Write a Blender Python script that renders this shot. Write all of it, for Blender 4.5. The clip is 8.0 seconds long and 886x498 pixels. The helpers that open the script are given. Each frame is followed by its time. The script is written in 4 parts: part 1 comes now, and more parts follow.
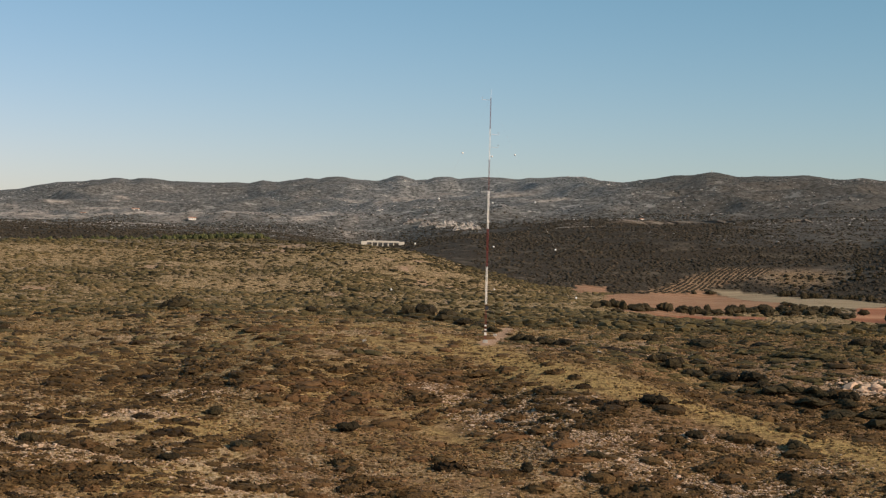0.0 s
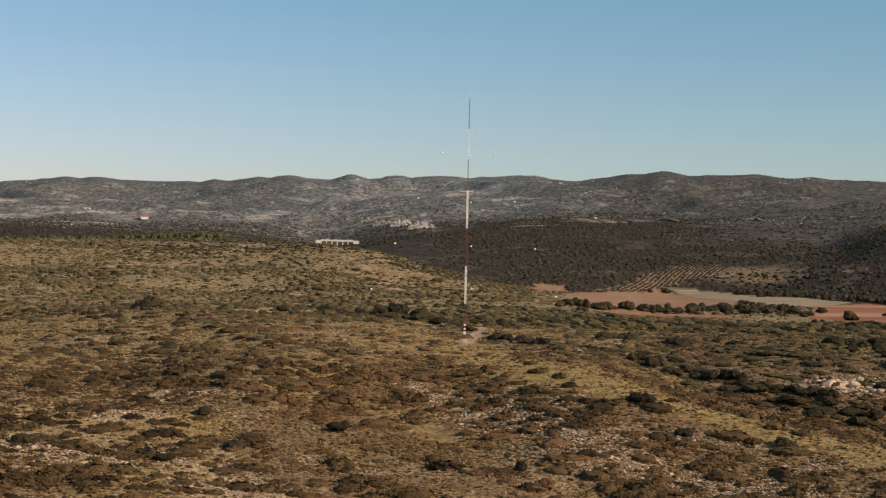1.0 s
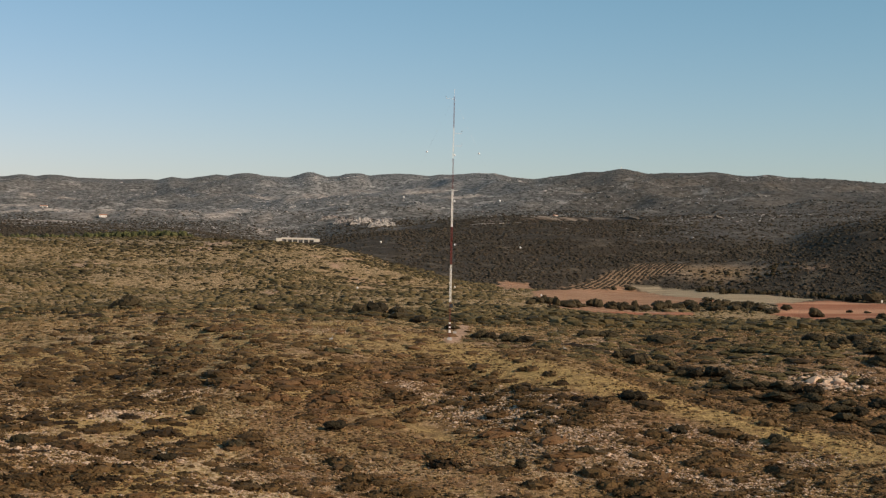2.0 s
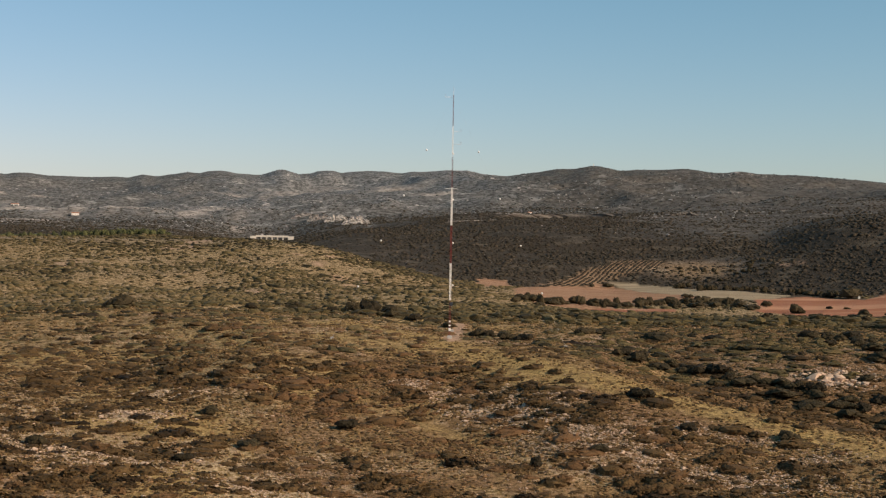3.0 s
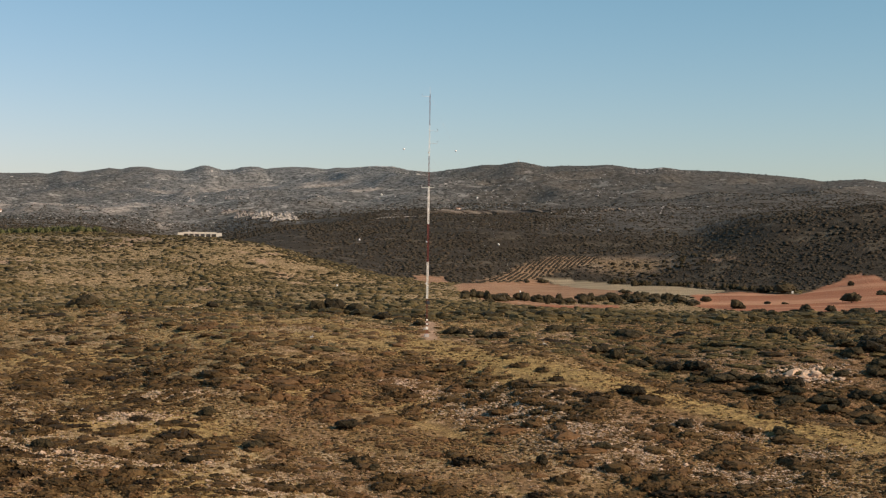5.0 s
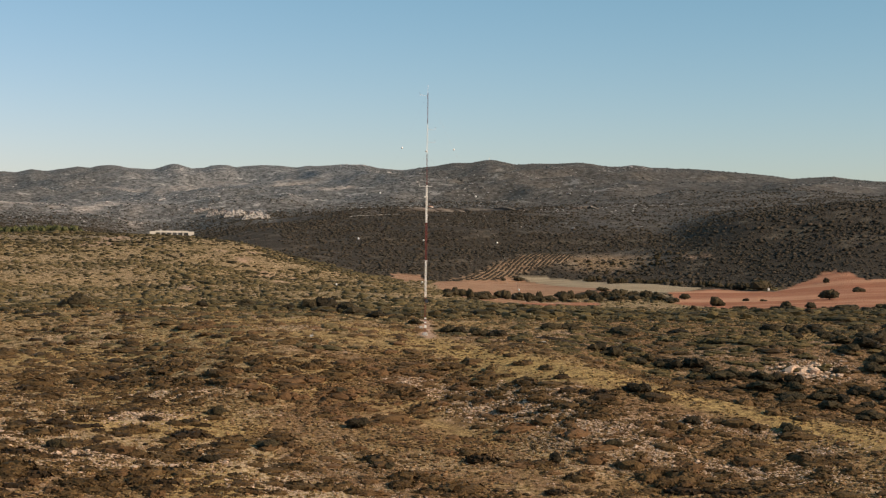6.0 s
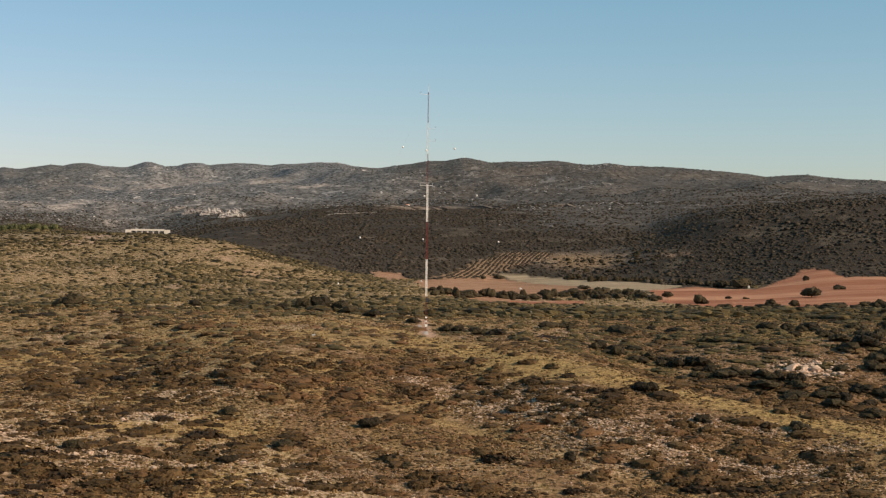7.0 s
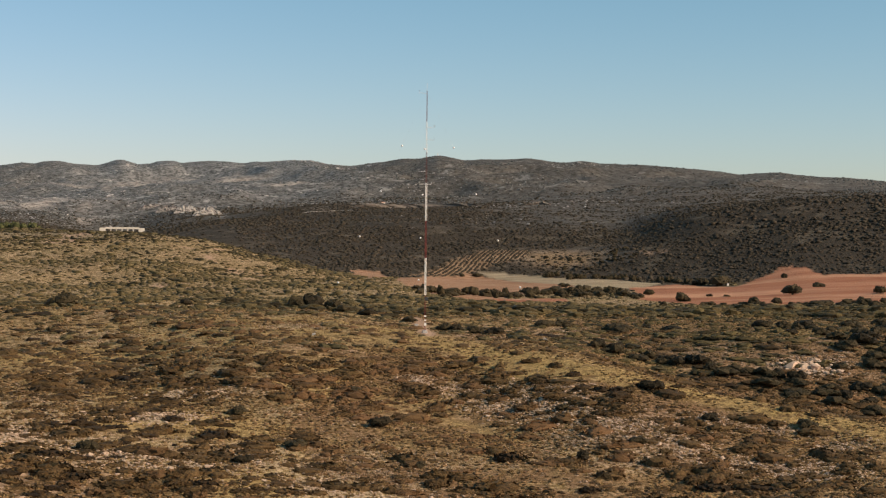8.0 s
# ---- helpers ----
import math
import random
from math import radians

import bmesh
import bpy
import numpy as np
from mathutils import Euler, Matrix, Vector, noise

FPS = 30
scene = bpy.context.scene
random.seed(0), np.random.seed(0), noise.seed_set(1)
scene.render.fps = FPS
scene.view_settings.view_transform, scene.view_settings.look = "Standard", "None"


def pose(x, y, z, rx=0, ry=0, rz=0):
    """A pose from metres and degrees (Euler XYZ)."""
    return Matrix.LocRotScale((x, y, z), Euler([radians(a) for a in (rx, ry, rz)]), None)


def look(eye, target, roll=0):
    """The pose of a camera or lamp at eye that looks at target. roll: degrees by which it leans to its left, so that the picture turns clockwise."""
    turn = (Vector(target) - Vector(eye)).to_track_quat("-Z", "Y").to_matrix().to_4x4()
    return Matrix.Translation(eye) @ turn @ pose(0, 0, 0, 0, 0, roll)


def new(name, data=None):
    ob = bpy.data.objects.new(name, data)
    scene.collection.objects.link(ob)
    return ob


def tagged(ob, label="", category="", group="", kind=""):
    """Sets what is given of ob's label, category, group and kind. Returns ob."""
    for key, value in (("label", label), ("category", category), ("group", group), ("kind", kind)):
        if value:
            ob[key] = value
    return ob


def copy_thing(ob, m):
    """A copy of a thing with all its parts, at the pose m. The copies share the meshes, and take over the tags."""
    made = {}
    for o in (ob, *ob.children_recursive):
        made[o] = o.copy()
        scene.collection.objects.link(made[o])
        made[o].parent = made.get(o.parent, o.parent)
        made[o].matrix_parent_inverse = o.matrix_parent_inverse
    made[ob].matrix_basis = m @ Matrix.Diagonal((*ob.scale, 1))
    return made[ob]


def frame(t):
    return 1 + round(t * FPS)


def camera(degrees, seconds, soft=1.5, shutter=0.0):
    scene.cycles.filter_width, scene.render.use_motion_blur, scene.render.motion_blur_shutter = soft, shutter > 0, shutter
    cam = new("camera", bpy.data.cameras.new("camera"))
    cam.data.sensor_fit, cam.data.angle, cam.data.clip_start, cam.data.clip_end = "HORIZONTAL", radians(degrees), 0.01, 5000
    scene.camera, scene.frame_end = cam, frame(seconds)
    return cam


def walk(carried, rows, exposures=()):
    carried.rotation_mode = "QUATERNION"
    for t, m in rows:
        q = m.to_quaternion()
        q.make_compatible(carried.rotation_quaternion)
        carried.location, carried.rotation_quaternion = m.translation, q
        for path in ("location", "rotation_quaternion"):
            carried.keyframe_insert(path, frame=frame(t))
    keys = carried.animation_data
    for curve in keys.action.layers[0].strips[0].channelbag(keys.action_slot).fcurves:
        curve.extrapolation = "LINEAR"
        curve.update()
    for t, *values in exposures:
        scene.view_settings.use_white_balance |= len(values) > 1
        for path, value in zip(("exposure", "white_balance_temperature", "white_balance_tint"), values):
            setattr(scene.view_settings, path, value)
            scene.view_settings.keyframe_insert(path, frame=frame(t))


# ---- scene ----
cam = camera(33.10, 8.0, soft=1.25)
PATH = [
    (0.0, pose(10.97, -364.83, 21.34, 90.248, -1.352, 3.419)),
    (0.5, pose(7.39, -365.40, 21.35, 90.245, -1.341, 2.590)),
    (1.0, pose(3.85, -365.99, 21.36, 90.243, -1.267, 1.497)),
    (1.5, pose(0.27, -366.58, 21.40, 90.224, -1.180, 0.407)),
    (1.7, pose(-1.14, -366.81, 21.40, 90.217, -1.147, 0.105)),
    (2.8, pose(-8.94, -367.49, 21.65, 90.104, -1.141, -0.950)),
    (3.0, pose(-10.55, -367.36, 21.61, 90.100, -1.009, -1.342)),
    (3.5, pose(-14.13, -367.46, 21.68, 90.067, -0.913, -2.293)),
    (4.0, pose(-17.83, -367.56, 21.78, 90.044, -0.869, -3.113)),
    (4.5, pose(-21.38, -367.70, 21.87, 90.011, -0.812, -3.801)),
    (4.7, pose(-22.67, -367.75, 22.07, 89.997, -0.847, -4.045)),
    (5.8, pose(-30.46, -367.97, 22.20, 89.936, -0.673, -5.395)),
    (6.0, pose(-32.10, -367.95, 22.17, 89.921, -0.689, -5.637)),
    (6.5, pose(-35.64, -367.67, 22.27, 89.881, -0.664, -6.175)),
    (7.0, pose(-39.14, -367.47, 22.40, 89.850, -0.627, -6.704)),
    (7.5, pose(-42.68, -367.08, 22.43, 89.814, -0.545, -7.267)),
    (8.0, pose(-45.99, -366.62, 22.59, 89.773, -0.563, -7.815)),
]
walk(cam, PATH, [(0.0, -0.17, 6420, 10), (4.0, -0.06, 6520, 11), (8.0, 0.03, 6570, 11)])

# ---- daylight ----
SUN_UP, SUN_FROM = radians(28), radians(118)  # height; bearing clockwise from +y
world = bpy.data.worlds.new("sky")
scene.world = world
world.use_nodes = True
sky = world.node_tree.nodes.new("ShaderNodeTexSky")
sky.sky_type, sky.sun_disc = "NISHITA", False
sky.sun_elevation, sky.sun_rotation = SUN_UP, SUN_FROM
sky.altitude, sky.air_density, sky.dust_density, sky.ozone_density = 400, 0.95, 1.0, 1.6
back = world.node_tree.nodes["Background"]
back.inputs["Strength"].default_value = 0.121
clear = world.node_tree.nodes.new("ShaderNodeHueSaturation")  # dry mountain air: a purer blue
clear.inputs["Saturation"].default_value = 1.02
world.node_tree.links.new(sky.outputs[0], clear.inputs["Color"])
haze = world.node_tree.nodes.new("ShaderNodeMix")  # a trace of warm dust in the air
haze.data_type, haze.blend_type = "RGBA", "MULTIPLY"
haze.inputs[0].default_value, haze.inputs[7].default_value = 1.0, (0.945, 0.985, 0.985, 1)
world.node_tree.links.new(clear.outputs[0], haze.inputs[6])
split, merge = world.node_tree.nodes.new("ShaderNodeSeparateColor"), world.node_tree.nodes.new("ShaderNodeCombineColor")
world.node_tree.links.new(haze.outputs[2], split.inputs[0])
for channel, (power, scale) in enumerate(((1.25, 0.744), (0.87, 1.20), (1.0, 0.985))):  # dry dust: the brighter the air, the whiter
    bend, level = world.node_tree.nodes.new("ShaderNodeMath"), world.node_tree.nodes.new("ShaderNodeMath")
    bend.operation, level.operation = "POWER", "MULTIPLY"
    bend.inputs[1].default_value, level.inputs[1].default_value = power, scale
    world.node_tree.links.new(split.outputs[channel], bend.inputs[0])
    world.node_tree.links.new(bend.outputs[0], level.inputs[0])
    world.node_tree.links.new(level.outputs[0], merge.inputs[channel])
world.node_tree.links.new(merge.outputs[0], back.inputs["Color"])
sun = new("sun", bpy.data.lights.new("sun", "SUN"))
sun.data.energy, sun.data.angle, sun.data.color = 5.2, radians(0.6), (1.0, 0.81, 0.57)
sun.matrix_world = look((300, -40, 200), (300 - math.sin(SUN_FROM) * math.cos(SUN_UP), -40 - math.cos(SUN_FROM) * math.cos(SUN_UP), 200 - math.sin(SUN_UP)))
scene.view_settings.exposure = 0.0

# ---- materials ----
class Nodes:
    """Short hand for a material's node tree."""

    def __init__(self, name, roughness=0.9, metallic=0.0, specular=0.2):
        self.material = bpy.data.materials.new(name)
        self.material.use_nodes = True
        self.tree = self.material.node_tree
        self.shader = self.tree.nodes["Principled BSDF"]
        self.shader.inputs["Roughness"].default_value = roughness
        self.shader.inputs["Metallic"].default_value = metallic
        self.shader.inputs["Specular IOR Level"].default_value = specular

    def add(self, kind, **inputs):
        node = self.tree.nodes.new(kind)
        for key, value in inputs.items():
            self.put(value, node.inputs[key.replace("_", " ")])
        return node

    def put(self, value, socket):
        if isinstance(value, bpy.types.NodeSocket):
            self.tree.links.new(value, socket)
        elif isinstance(value, tuple) and len(value) == 3 and socket.type == "RGBA":
            socket.default_value = (*value, 1)
        else:
            socket.default_value = value

    def place(self):
        return self.add("ShaderNodeNewGeometry").outputs["Position"]

    def noise(self, size, detail=3.0, rough=0.55, where=None):
        n = self.add("ShaderNodeTexNoise", Scale=1.0 / size, Detail=detail, Roughness=rough)
        self.put(where or self.place(), n.inputs["Vector"])
        return n.outputs["Fac"]

    def ramp(self, value, lo, hi):
        n = self.add("ShaderNodeMapRange", Value=value)
        n.interpolation_type = "SMOOTHSTEP"
        n.inputs["From Min"].default_value, n.inputs["From Max"].default_value = lo, hi
        return n.outputs["Result"]

    def mix(self, factor, a, b, how="MIX"):
        n = self.tree.nodes.new("ShaderNodeMix")
        n.data_type, n.blend_type = "RGBA", how
        self.put(factor, n.inputs[0])
        self.put(a, n.inputs[6])
        self.put(b, n.inputs[7])
        return n.outputs[2]

    def calc(self, how, a, b=0.0):
        n = self.tree.nodes.new("ShaderNodeMath")
        n.operation, n.use_clamp = how, True
        self.put(a, n.inputs[0])
        self.put(b, n.inputs[1])
        return n.outputs[0]

    def attribute(self, name):
        n = self.tree.nodes.new("ShaderNodeAttribute")
        n.attribute_name = name
        return n.outputs["Fac"]

    def bump(self, height, depth, strength=1.0):
        n = self.add("ShaderNodeBump", Height=height, Distance=depth, Strength=strength)
        self.tree.links.new(n.outputs["Normal"], self.shader.inputs["Normal"])

    def done(self, colour):
        self.put(colour, self.shader.inputs["Base Color"])
        return self.material


def plain(name, colour, roughness=0.6, metallic=0.0, grain=0.05, spread=0.18):
    n = Nodes(name, roughness, metallic, 0.4)
    dark = tuple(c * (1 - spread) for c in colour)
    return n.done(n.mix(n.noise(grain, 4), dark, tuple(min(1, c * (1 + spread)) for c in colour)))


def ground_material():
    n = Nodes("earth_and_dry_grass", 0.95, 0, 0.1)
    fine, mid = n.noise(0.9, 5, 0.75), n.noise(3.2, 5, 0.68)
    fine = n.ramp(fine, 0.32, 0.68)
    soil = n.mix(fine, (0.16, 0.10, 0.057), (0.64, 0.44, 0.29))
    litter = n.mix(mid, (0.085, 0.051, 0.024), (0.255, 0.155, 0.072))
    base = n.mix(n.ramp(mid, 0.43, 0.63), litter, soil)
    grass = n.mix(fine, (0.19, 0.127, 0.049), (0.54, 0.373, 0.155))
    base = n.mix(n.calc("MULTIPLY", n.attribute("grass"), n.ramp(mid, 0.30, 0.52)), base, grass)
    stone = n.mix(fine, (0.36, 0.27, 0.19), (0.74, 0.58, 0.43))
    base = n.mix(n.calc("MULTIPLY", n.attribute("stony"), n.ramp(fine, 0.42, 0.62)), base, stone)
    heath = n.mix(fine, (0.086, 0.051, 0.024), (0.33, 0.198, 0.104))
    base = n.mix(n.calc("MULTIPLY", n.attribute("heath"), n.ramp(n.noise(7, 4, 0.7), 0.25, 0.55)), base, heath)
    hill = n.mix(n.ramp(n.mix(0.5, fine, mid), 0.28, 0.72), (0.155, 0.107, 0.052), (0.62, 0.455, 0.285))
    low_plants = n.mix(fine, (0.066, 0.049, 0.020), (0.22, 0.158, 0.064))
    hill = n.mix(n.calc("MULTIPLY", n.ramp(n.noise(1.7, 5, 0.75), 0.45, 0.58), 0.85), hill, low_plants)
    hill = n.mix(n.calc("MULTIPLY", n.ramp(n.noise(5.5, 5, 0.8), 0.46, 0.60), 0.75), hill, low_plants)
    base = n.mix(n.calc("MULTIPLY", n.attribute("hill"), 0.8), base, hill)
    # distant scrub too small to tell apart, its colour paled and greyed like haze
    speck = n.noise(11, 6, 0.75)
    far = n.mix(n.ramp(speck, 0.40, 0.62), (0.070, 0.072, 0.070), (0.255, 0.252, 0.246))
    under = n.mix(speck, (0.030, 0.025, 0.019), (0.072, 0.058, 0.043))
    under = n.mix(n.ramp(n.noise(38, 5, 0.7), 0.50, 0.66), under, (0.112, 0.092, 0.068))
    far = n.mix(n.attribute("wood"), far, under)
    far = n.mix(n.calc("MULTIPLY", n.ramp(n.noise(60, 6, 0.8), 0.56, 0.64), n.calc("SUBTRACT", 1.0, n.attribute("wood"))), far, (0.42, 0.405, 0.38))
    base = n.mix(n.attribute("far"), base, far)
    pale = n.mix(n.ramp(n.noise(14, 5, 0.75), 0.38, 0.62), (0.15, 0.128, 0.108), (0.52, 0.46, 0.405))
    base = n.mix(n.attribute("pale"), base, pale)
    rows = n.add("ShaderNodeMapping", Vector=n.place())
    rows.inputs["Rotation"].default_value, rows.inputs["Scale"].default_value = (0, 0, 0.5), (0.12, 1.0, 1.0)
    furrow = n.noise(7, 4, 0.6, rows.outputs["Vector"])
    red = n.mix(n.ramp(furrow, 0.15, 0.85), (0.25, 0.092, 0.050), (0.43, 0.195, 0.112))
    rows_wide = n.add("ShaderNodeMapping", Vector=n.place())
    rows_wide.inputs["Rotation"].default_value, rows_wide.inputs["Scale"].default_value = (0, 0, 0.35), (0.16, 1.0, 1.0)
    red = n.mix(n.ramp(n.noise(80, 4, 0.6, rows_wide.outputs["Vector"]), 0.42, 0.74), red, (0.58, 0.33, 0.20))
    brown = n.mix(n.ramp(furrow, 0.3, 0.7), (0.24, 0.125, 0.070), (0.43, 0.265, 0.165))
    base = n.mix(n.attribute("brown"), base, brown)
    base = n.mix(n.attribute("red"), base, red)
    tan = n.mix(n.ramp(furrow, 0.3, 0.7), (0.26, 0.20, 0.125), (0.42, 0.335, 0.225))
    base = n.mix(n.attribute("tan"), base, tan)
    path = n.mix(n.ramp(mid, 0.35, 0.65), n.mix(fine, (0.20, 0.125, 0.075), (0.46, 0.30, 0.20)), (0.55, 0.37, 0.26))
    base = n.mix(n.attribute("bare"), base, path)
    n.bump(n.calc("ADD", n.calc("MULTIPLY", fine, 0.35), n.calc("MULTIPLY", mid, 0.65)), 0.6, 0.9)
    return n.done(base)


def leaf_material(name, dark, light, dry):
    """Small hard leaves; 'tint' varies from plant to plant."""
    n = Nodes(name, 0.75, 0, 0.15)
    each = n.add("ShaderNodeNewGeometry").outputs["Random Per Island"]
    tint = n.attribute("tint")
    c = n.mix(n.calc("ADD", n.calc("MULTIPLY", each, 0.5), n.calc("MULTIPLY", n.ramp(n.noise(0.35, 3, 0.75), 0.38, 0.62), 0.6)), dark, light)
    c = n.mix(n.ramp(tint, 0.55, 1.1), c, dry)
    c = n.mix(n.ramp(tint, 0.28, 0.0), c, tuple(0.8 * v for v in dark))
    n.bump(n.noise(0.3, 3, 0.7), 0.25, 0.9)
    return n.done(c)


EARTH = ground_material()
SHRUB_LEAF = leaf_material("shrub_leaf", (0.029, 0.0178, 0.0080), (0.130, 0.080, 0.032), (0.152, 0.084, 0.039))
SHELF_LEAF = leaf_material("shelf_scrub_leaf", (0.030, 0.024, 0.0105), (0.145, 0.108, 0.043), (0.165, 0.113, 0.050))
DWARF_LEAF = leaf_material("dwarf_scrub_leaf", (0.054, 0.033, 0.0145), (0.250, 0.162, 0.070), (0.262, 0.150, 0.074))
OAK_LEAF = leaf_material("oak_leaf", (0.023, 0.0175, 0.0088), (0.062, 0.047, 0.022), (0.092, 0.062, 0.028))
# far trees: leaf colour lifted towards blue-grey, haze painted in
HAZY_WOOD_LEAF = leaf_material("hazy_woodland_leaf", (0.072, 0.078, 0.076), (0.128, 0.135, 0.130), (0.152, 0.152, 0.142))
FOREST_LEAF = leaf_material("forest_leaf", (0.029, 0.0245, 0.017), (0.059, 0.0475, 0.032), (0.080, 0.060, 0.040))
HILL_LEAF = leaf_material("hill_leaf", (0.033, 0.0265, 0.0120), (0.142, 0.110, 0.049), (0.165, 0.120, 0.057))
PINE_LEAF = leaf_material("pine_leaf", (0.046, 0.052, 0.021), (0.120, 0.120, 0.046), (0.11, 0.095, 0.044))
GRASS_TUFT = leaf_material("dry_tuft", (0.15, 0.10, 0.042), (0.40, 0.275, 0.125), (0.38, 0.245, 0.125))
PALE_TUFT = leaf_material("bleached_tuft", (0.22, 0.155, 0.095), (0.58, 0.43, 0.295), (0.50, 0.36, 0.24))
BARK = plain("bark", (0.10, 0.075, 0.055), 0.95)
LIMESTONE = plain("limestone", (0.50, 0.365, 0.265), 0.9, 0, 0.4, 0.35)
DARK_STONE = plain("weathered_stone", (0.15, 0.13, 0.11), 0.95, 0, 4.0, 0.5)
CLIFF_STONE = plain("cliff_stone", (0.34, 0.32, 0.295), 0.95, 0, 4.0, 0.55)
GREY_CLIFF = plain("grey_cliff_stone", (0.25, 0.235, 0.22), 0.95, 0, 4.0, 0.6)
OUTCROP_STONE = plain("grey_outcrop_stone", (0.41, 0.395, 0.38), 0.95, 0, 3.0, 0.5)
RED_PAINT = plain("red_paint", (0.14, 0.020, 0.015), 0.55)
WHITE_PAINT = plain("white_paint", (0.80, 0.78, 0.74), 0.5)
STEEL = plain("galvanised_steel", (0.42, 0.43, 0.44), 0.45, 0.8)
CONCRETE = plain("concrete", (0.42, 0.40, 0.37), 0.9, 0, 0.6, 0.25)
BRIDGE_CONCRETE = plain("pale_concrete", (0.60, 0.55, 0.47), 0.9, 0, 1.5, 0.2)
BALL_PAINT = plain("white_plastic", (0.85, 0.84, 0.82), 0.35)
RENDERED = plain("rendered_wall", (0.75, 0.72, 0.66), 0.9, 0, 2.0, 0.1)
TILE = plain("roof_tile", (0.36, 0.18, 0.11), 0.9, 0, 0.8, 0.25)
DARK_GAP = plain("dark_opening", (0.03, 0.03, 0.035), 0.4)

# ---- the lie of the land: lines along slopes, crests and edges, from near to far ----
NEAR_SLOPE = [
    (-85, -174, -11.0), (-67, -161, -13.0), (-52, -156, -13.7), (-37, -152, -14.3), (-21, -150, -14.6), (-4, -147, -15.0), (13, -145, -15.2), (31, -143,
    -15.5), (49, -141, -15.6), (66, -143, -15.3), (87, -146, -14.6)
]
FORE_SLOPE = [
    (-104, -120, -7.7), (-78, -113, -8.6), (-60, -108, -9.2), (-41, -105, -9.4), (-22, -93, -10.2), (0, -88, -10.1), (19, -104, -9.4), (37, -111, -11.3),
    (57, -111, -11.2), (72, -126, -11.5), (91, -137, -10.7)
]
FORE_CREST = [
    (-126, -56, -3.2), (-94, -48, -4.5), (-71, -43, -5.4), (-46, -47, -1.5), (-23, -28, -0.6), (4, -10, -0.0), (26, -51, -1.9), (44, -82, -6.4), (61, -99,
    -8.7), (77, -113, -10.4), (96, -125, -10.5)
]
GULLY = [
    (-141, -13, -1.9), (-108, 10, -2.7), (-83, 27, 0.6), (-52, 16, 1.6), (-23, 12, 1.7), (5, 7, 0.1), (30, -21, -0.5), (47, -65, -8.5), (68, -75, -12.3),
    (88, -82, -15.5), (112, -92, -16.1)
]
MAST_SHELF = [
    (-166, 57, -2.4), (-117, 51, 1.3), (-88, 57, 3.3), (-56, 61, 1.7), (-24, 62, 1.7), (8, 52, 0.5), (37, 29, -0.2), (60, -4, -2.5), (88, -7, 0.2), (114,
    -11, 1.1), (146, -19, 1.9)
]
BACK_SHELF = [
    (-215, 199, 2.1), (-148, 177, -0.6), (-115, 224, 0.3), (-78, 300, 1.0), (-27, 252, 0.0), (14, 151, -0.0), (46, 98, 0.7), (77, 72, 0.4), (117, 93,
    0.9), (149, 83, 1.5), (186, 67, 2.8)
]
VALLEY_LIP = [
    (-281, 388, 6.8), (-204, 411, 7.6), (-148, 422, 8.2), (-90, 429, 8.9), (-29, 412, 4.2), (27, 371, -0.0), (98, 475, -8.9), (160, 464, -9.9), (207, 400,
    -9.1), (260, 383, -7.1), (322, 357, -4.9)
]
HILL_CREST = [
    (-347, 577, 24.1), (-269, 683, 27.7), (-202, 747, 29.8), (-113, 688, 28.2), (-84, 660, 25.4), (-58, 632, 21.1), (-33, 617, 14.8), (-14, 607, 10.3),
    (4, 592, 5.3), (25, 561, -0.5), (129, 702, -7.9), (194, 620, -9.9), (251, 554, -9.3), (316, 533, -5.2), (390, 502, -3.1)
]
FIELD_EDGE = [
    (-429, 813, 18.1), (-320, 897, 21.4), (-234, 945, 22.8), (-135, 927, 20.4), (-36, 832, 0.6), (55, 830, -3.6), (163, 950, -10.7), (257, 913, -7.0),
    (327, 813, -9.8), (406, 777, 0.8), (513, 764, 3.9)
]
FOREST_FOOT = [
    (-512, 1049, 22.6), (-366, 1091, 25.1), (-262, 1112, 23.0), (-153, 1126, 20.2), (-40, 1082, 15.3), (68, 1050, 11.7), (178, 1059, 10.0), (282, 1031,
    8.6), (380, 996, 28.3), (468, 946, 37.2), (576, 900, 43.5)
]
FOREST_BROW = [
    (-644, 1426, 41.5), (-471, 1529, 43.8), (-327, 1507, 38.1), (-189, 1525, 24.8), (-151, 1488, 26.6), (-116, 1480, 38.3), (-74, 1482, 47.4), (-33, 1482,
    49.4), (93, 1479, 53.5), (239, 1515, 59.3), (337, 1356, 47.5), (377, 1245, 35.7), (391, 1138, 46.4), (407, 1071, 51.9), (516, 1077, 68.3), (648, 1054,
    76.0)
]
PLATEAU = [
    (-842, 1993, 62.6), (-599, 2064, 65.5), (-417, 2050, 59.1), (-305, 2015, 43.3), (-272, 1999, 32.9), (-197, 2006, 35.0), (-148, 1929, 47.4), (-101,
    1931, 54.2), (-49, 1932, 56.8), (-2, 1882, 62.8), (49, 1881, 71.3), (117, 1878, 74.9), (286, 1862, 77.3), (431, 1735, 75.2), (569, 1649, 77.9), (710,
    1602, 82.2), (873, 1534, 84.7)
]
UPLAND = [
    (-908, 2182, 73.4), (-646, 2258, 77.8), (-458, 2296, 80.9), (-262, 2321, 87.8), (-59, 2232, 94.8), (132, 2128, 91.2), (313, 2060, 94.2), (494, 2028,
    98.2), (667, 1985, 103.5), (831, 1931, 110.0), (1021, 1851, 114.1)
]
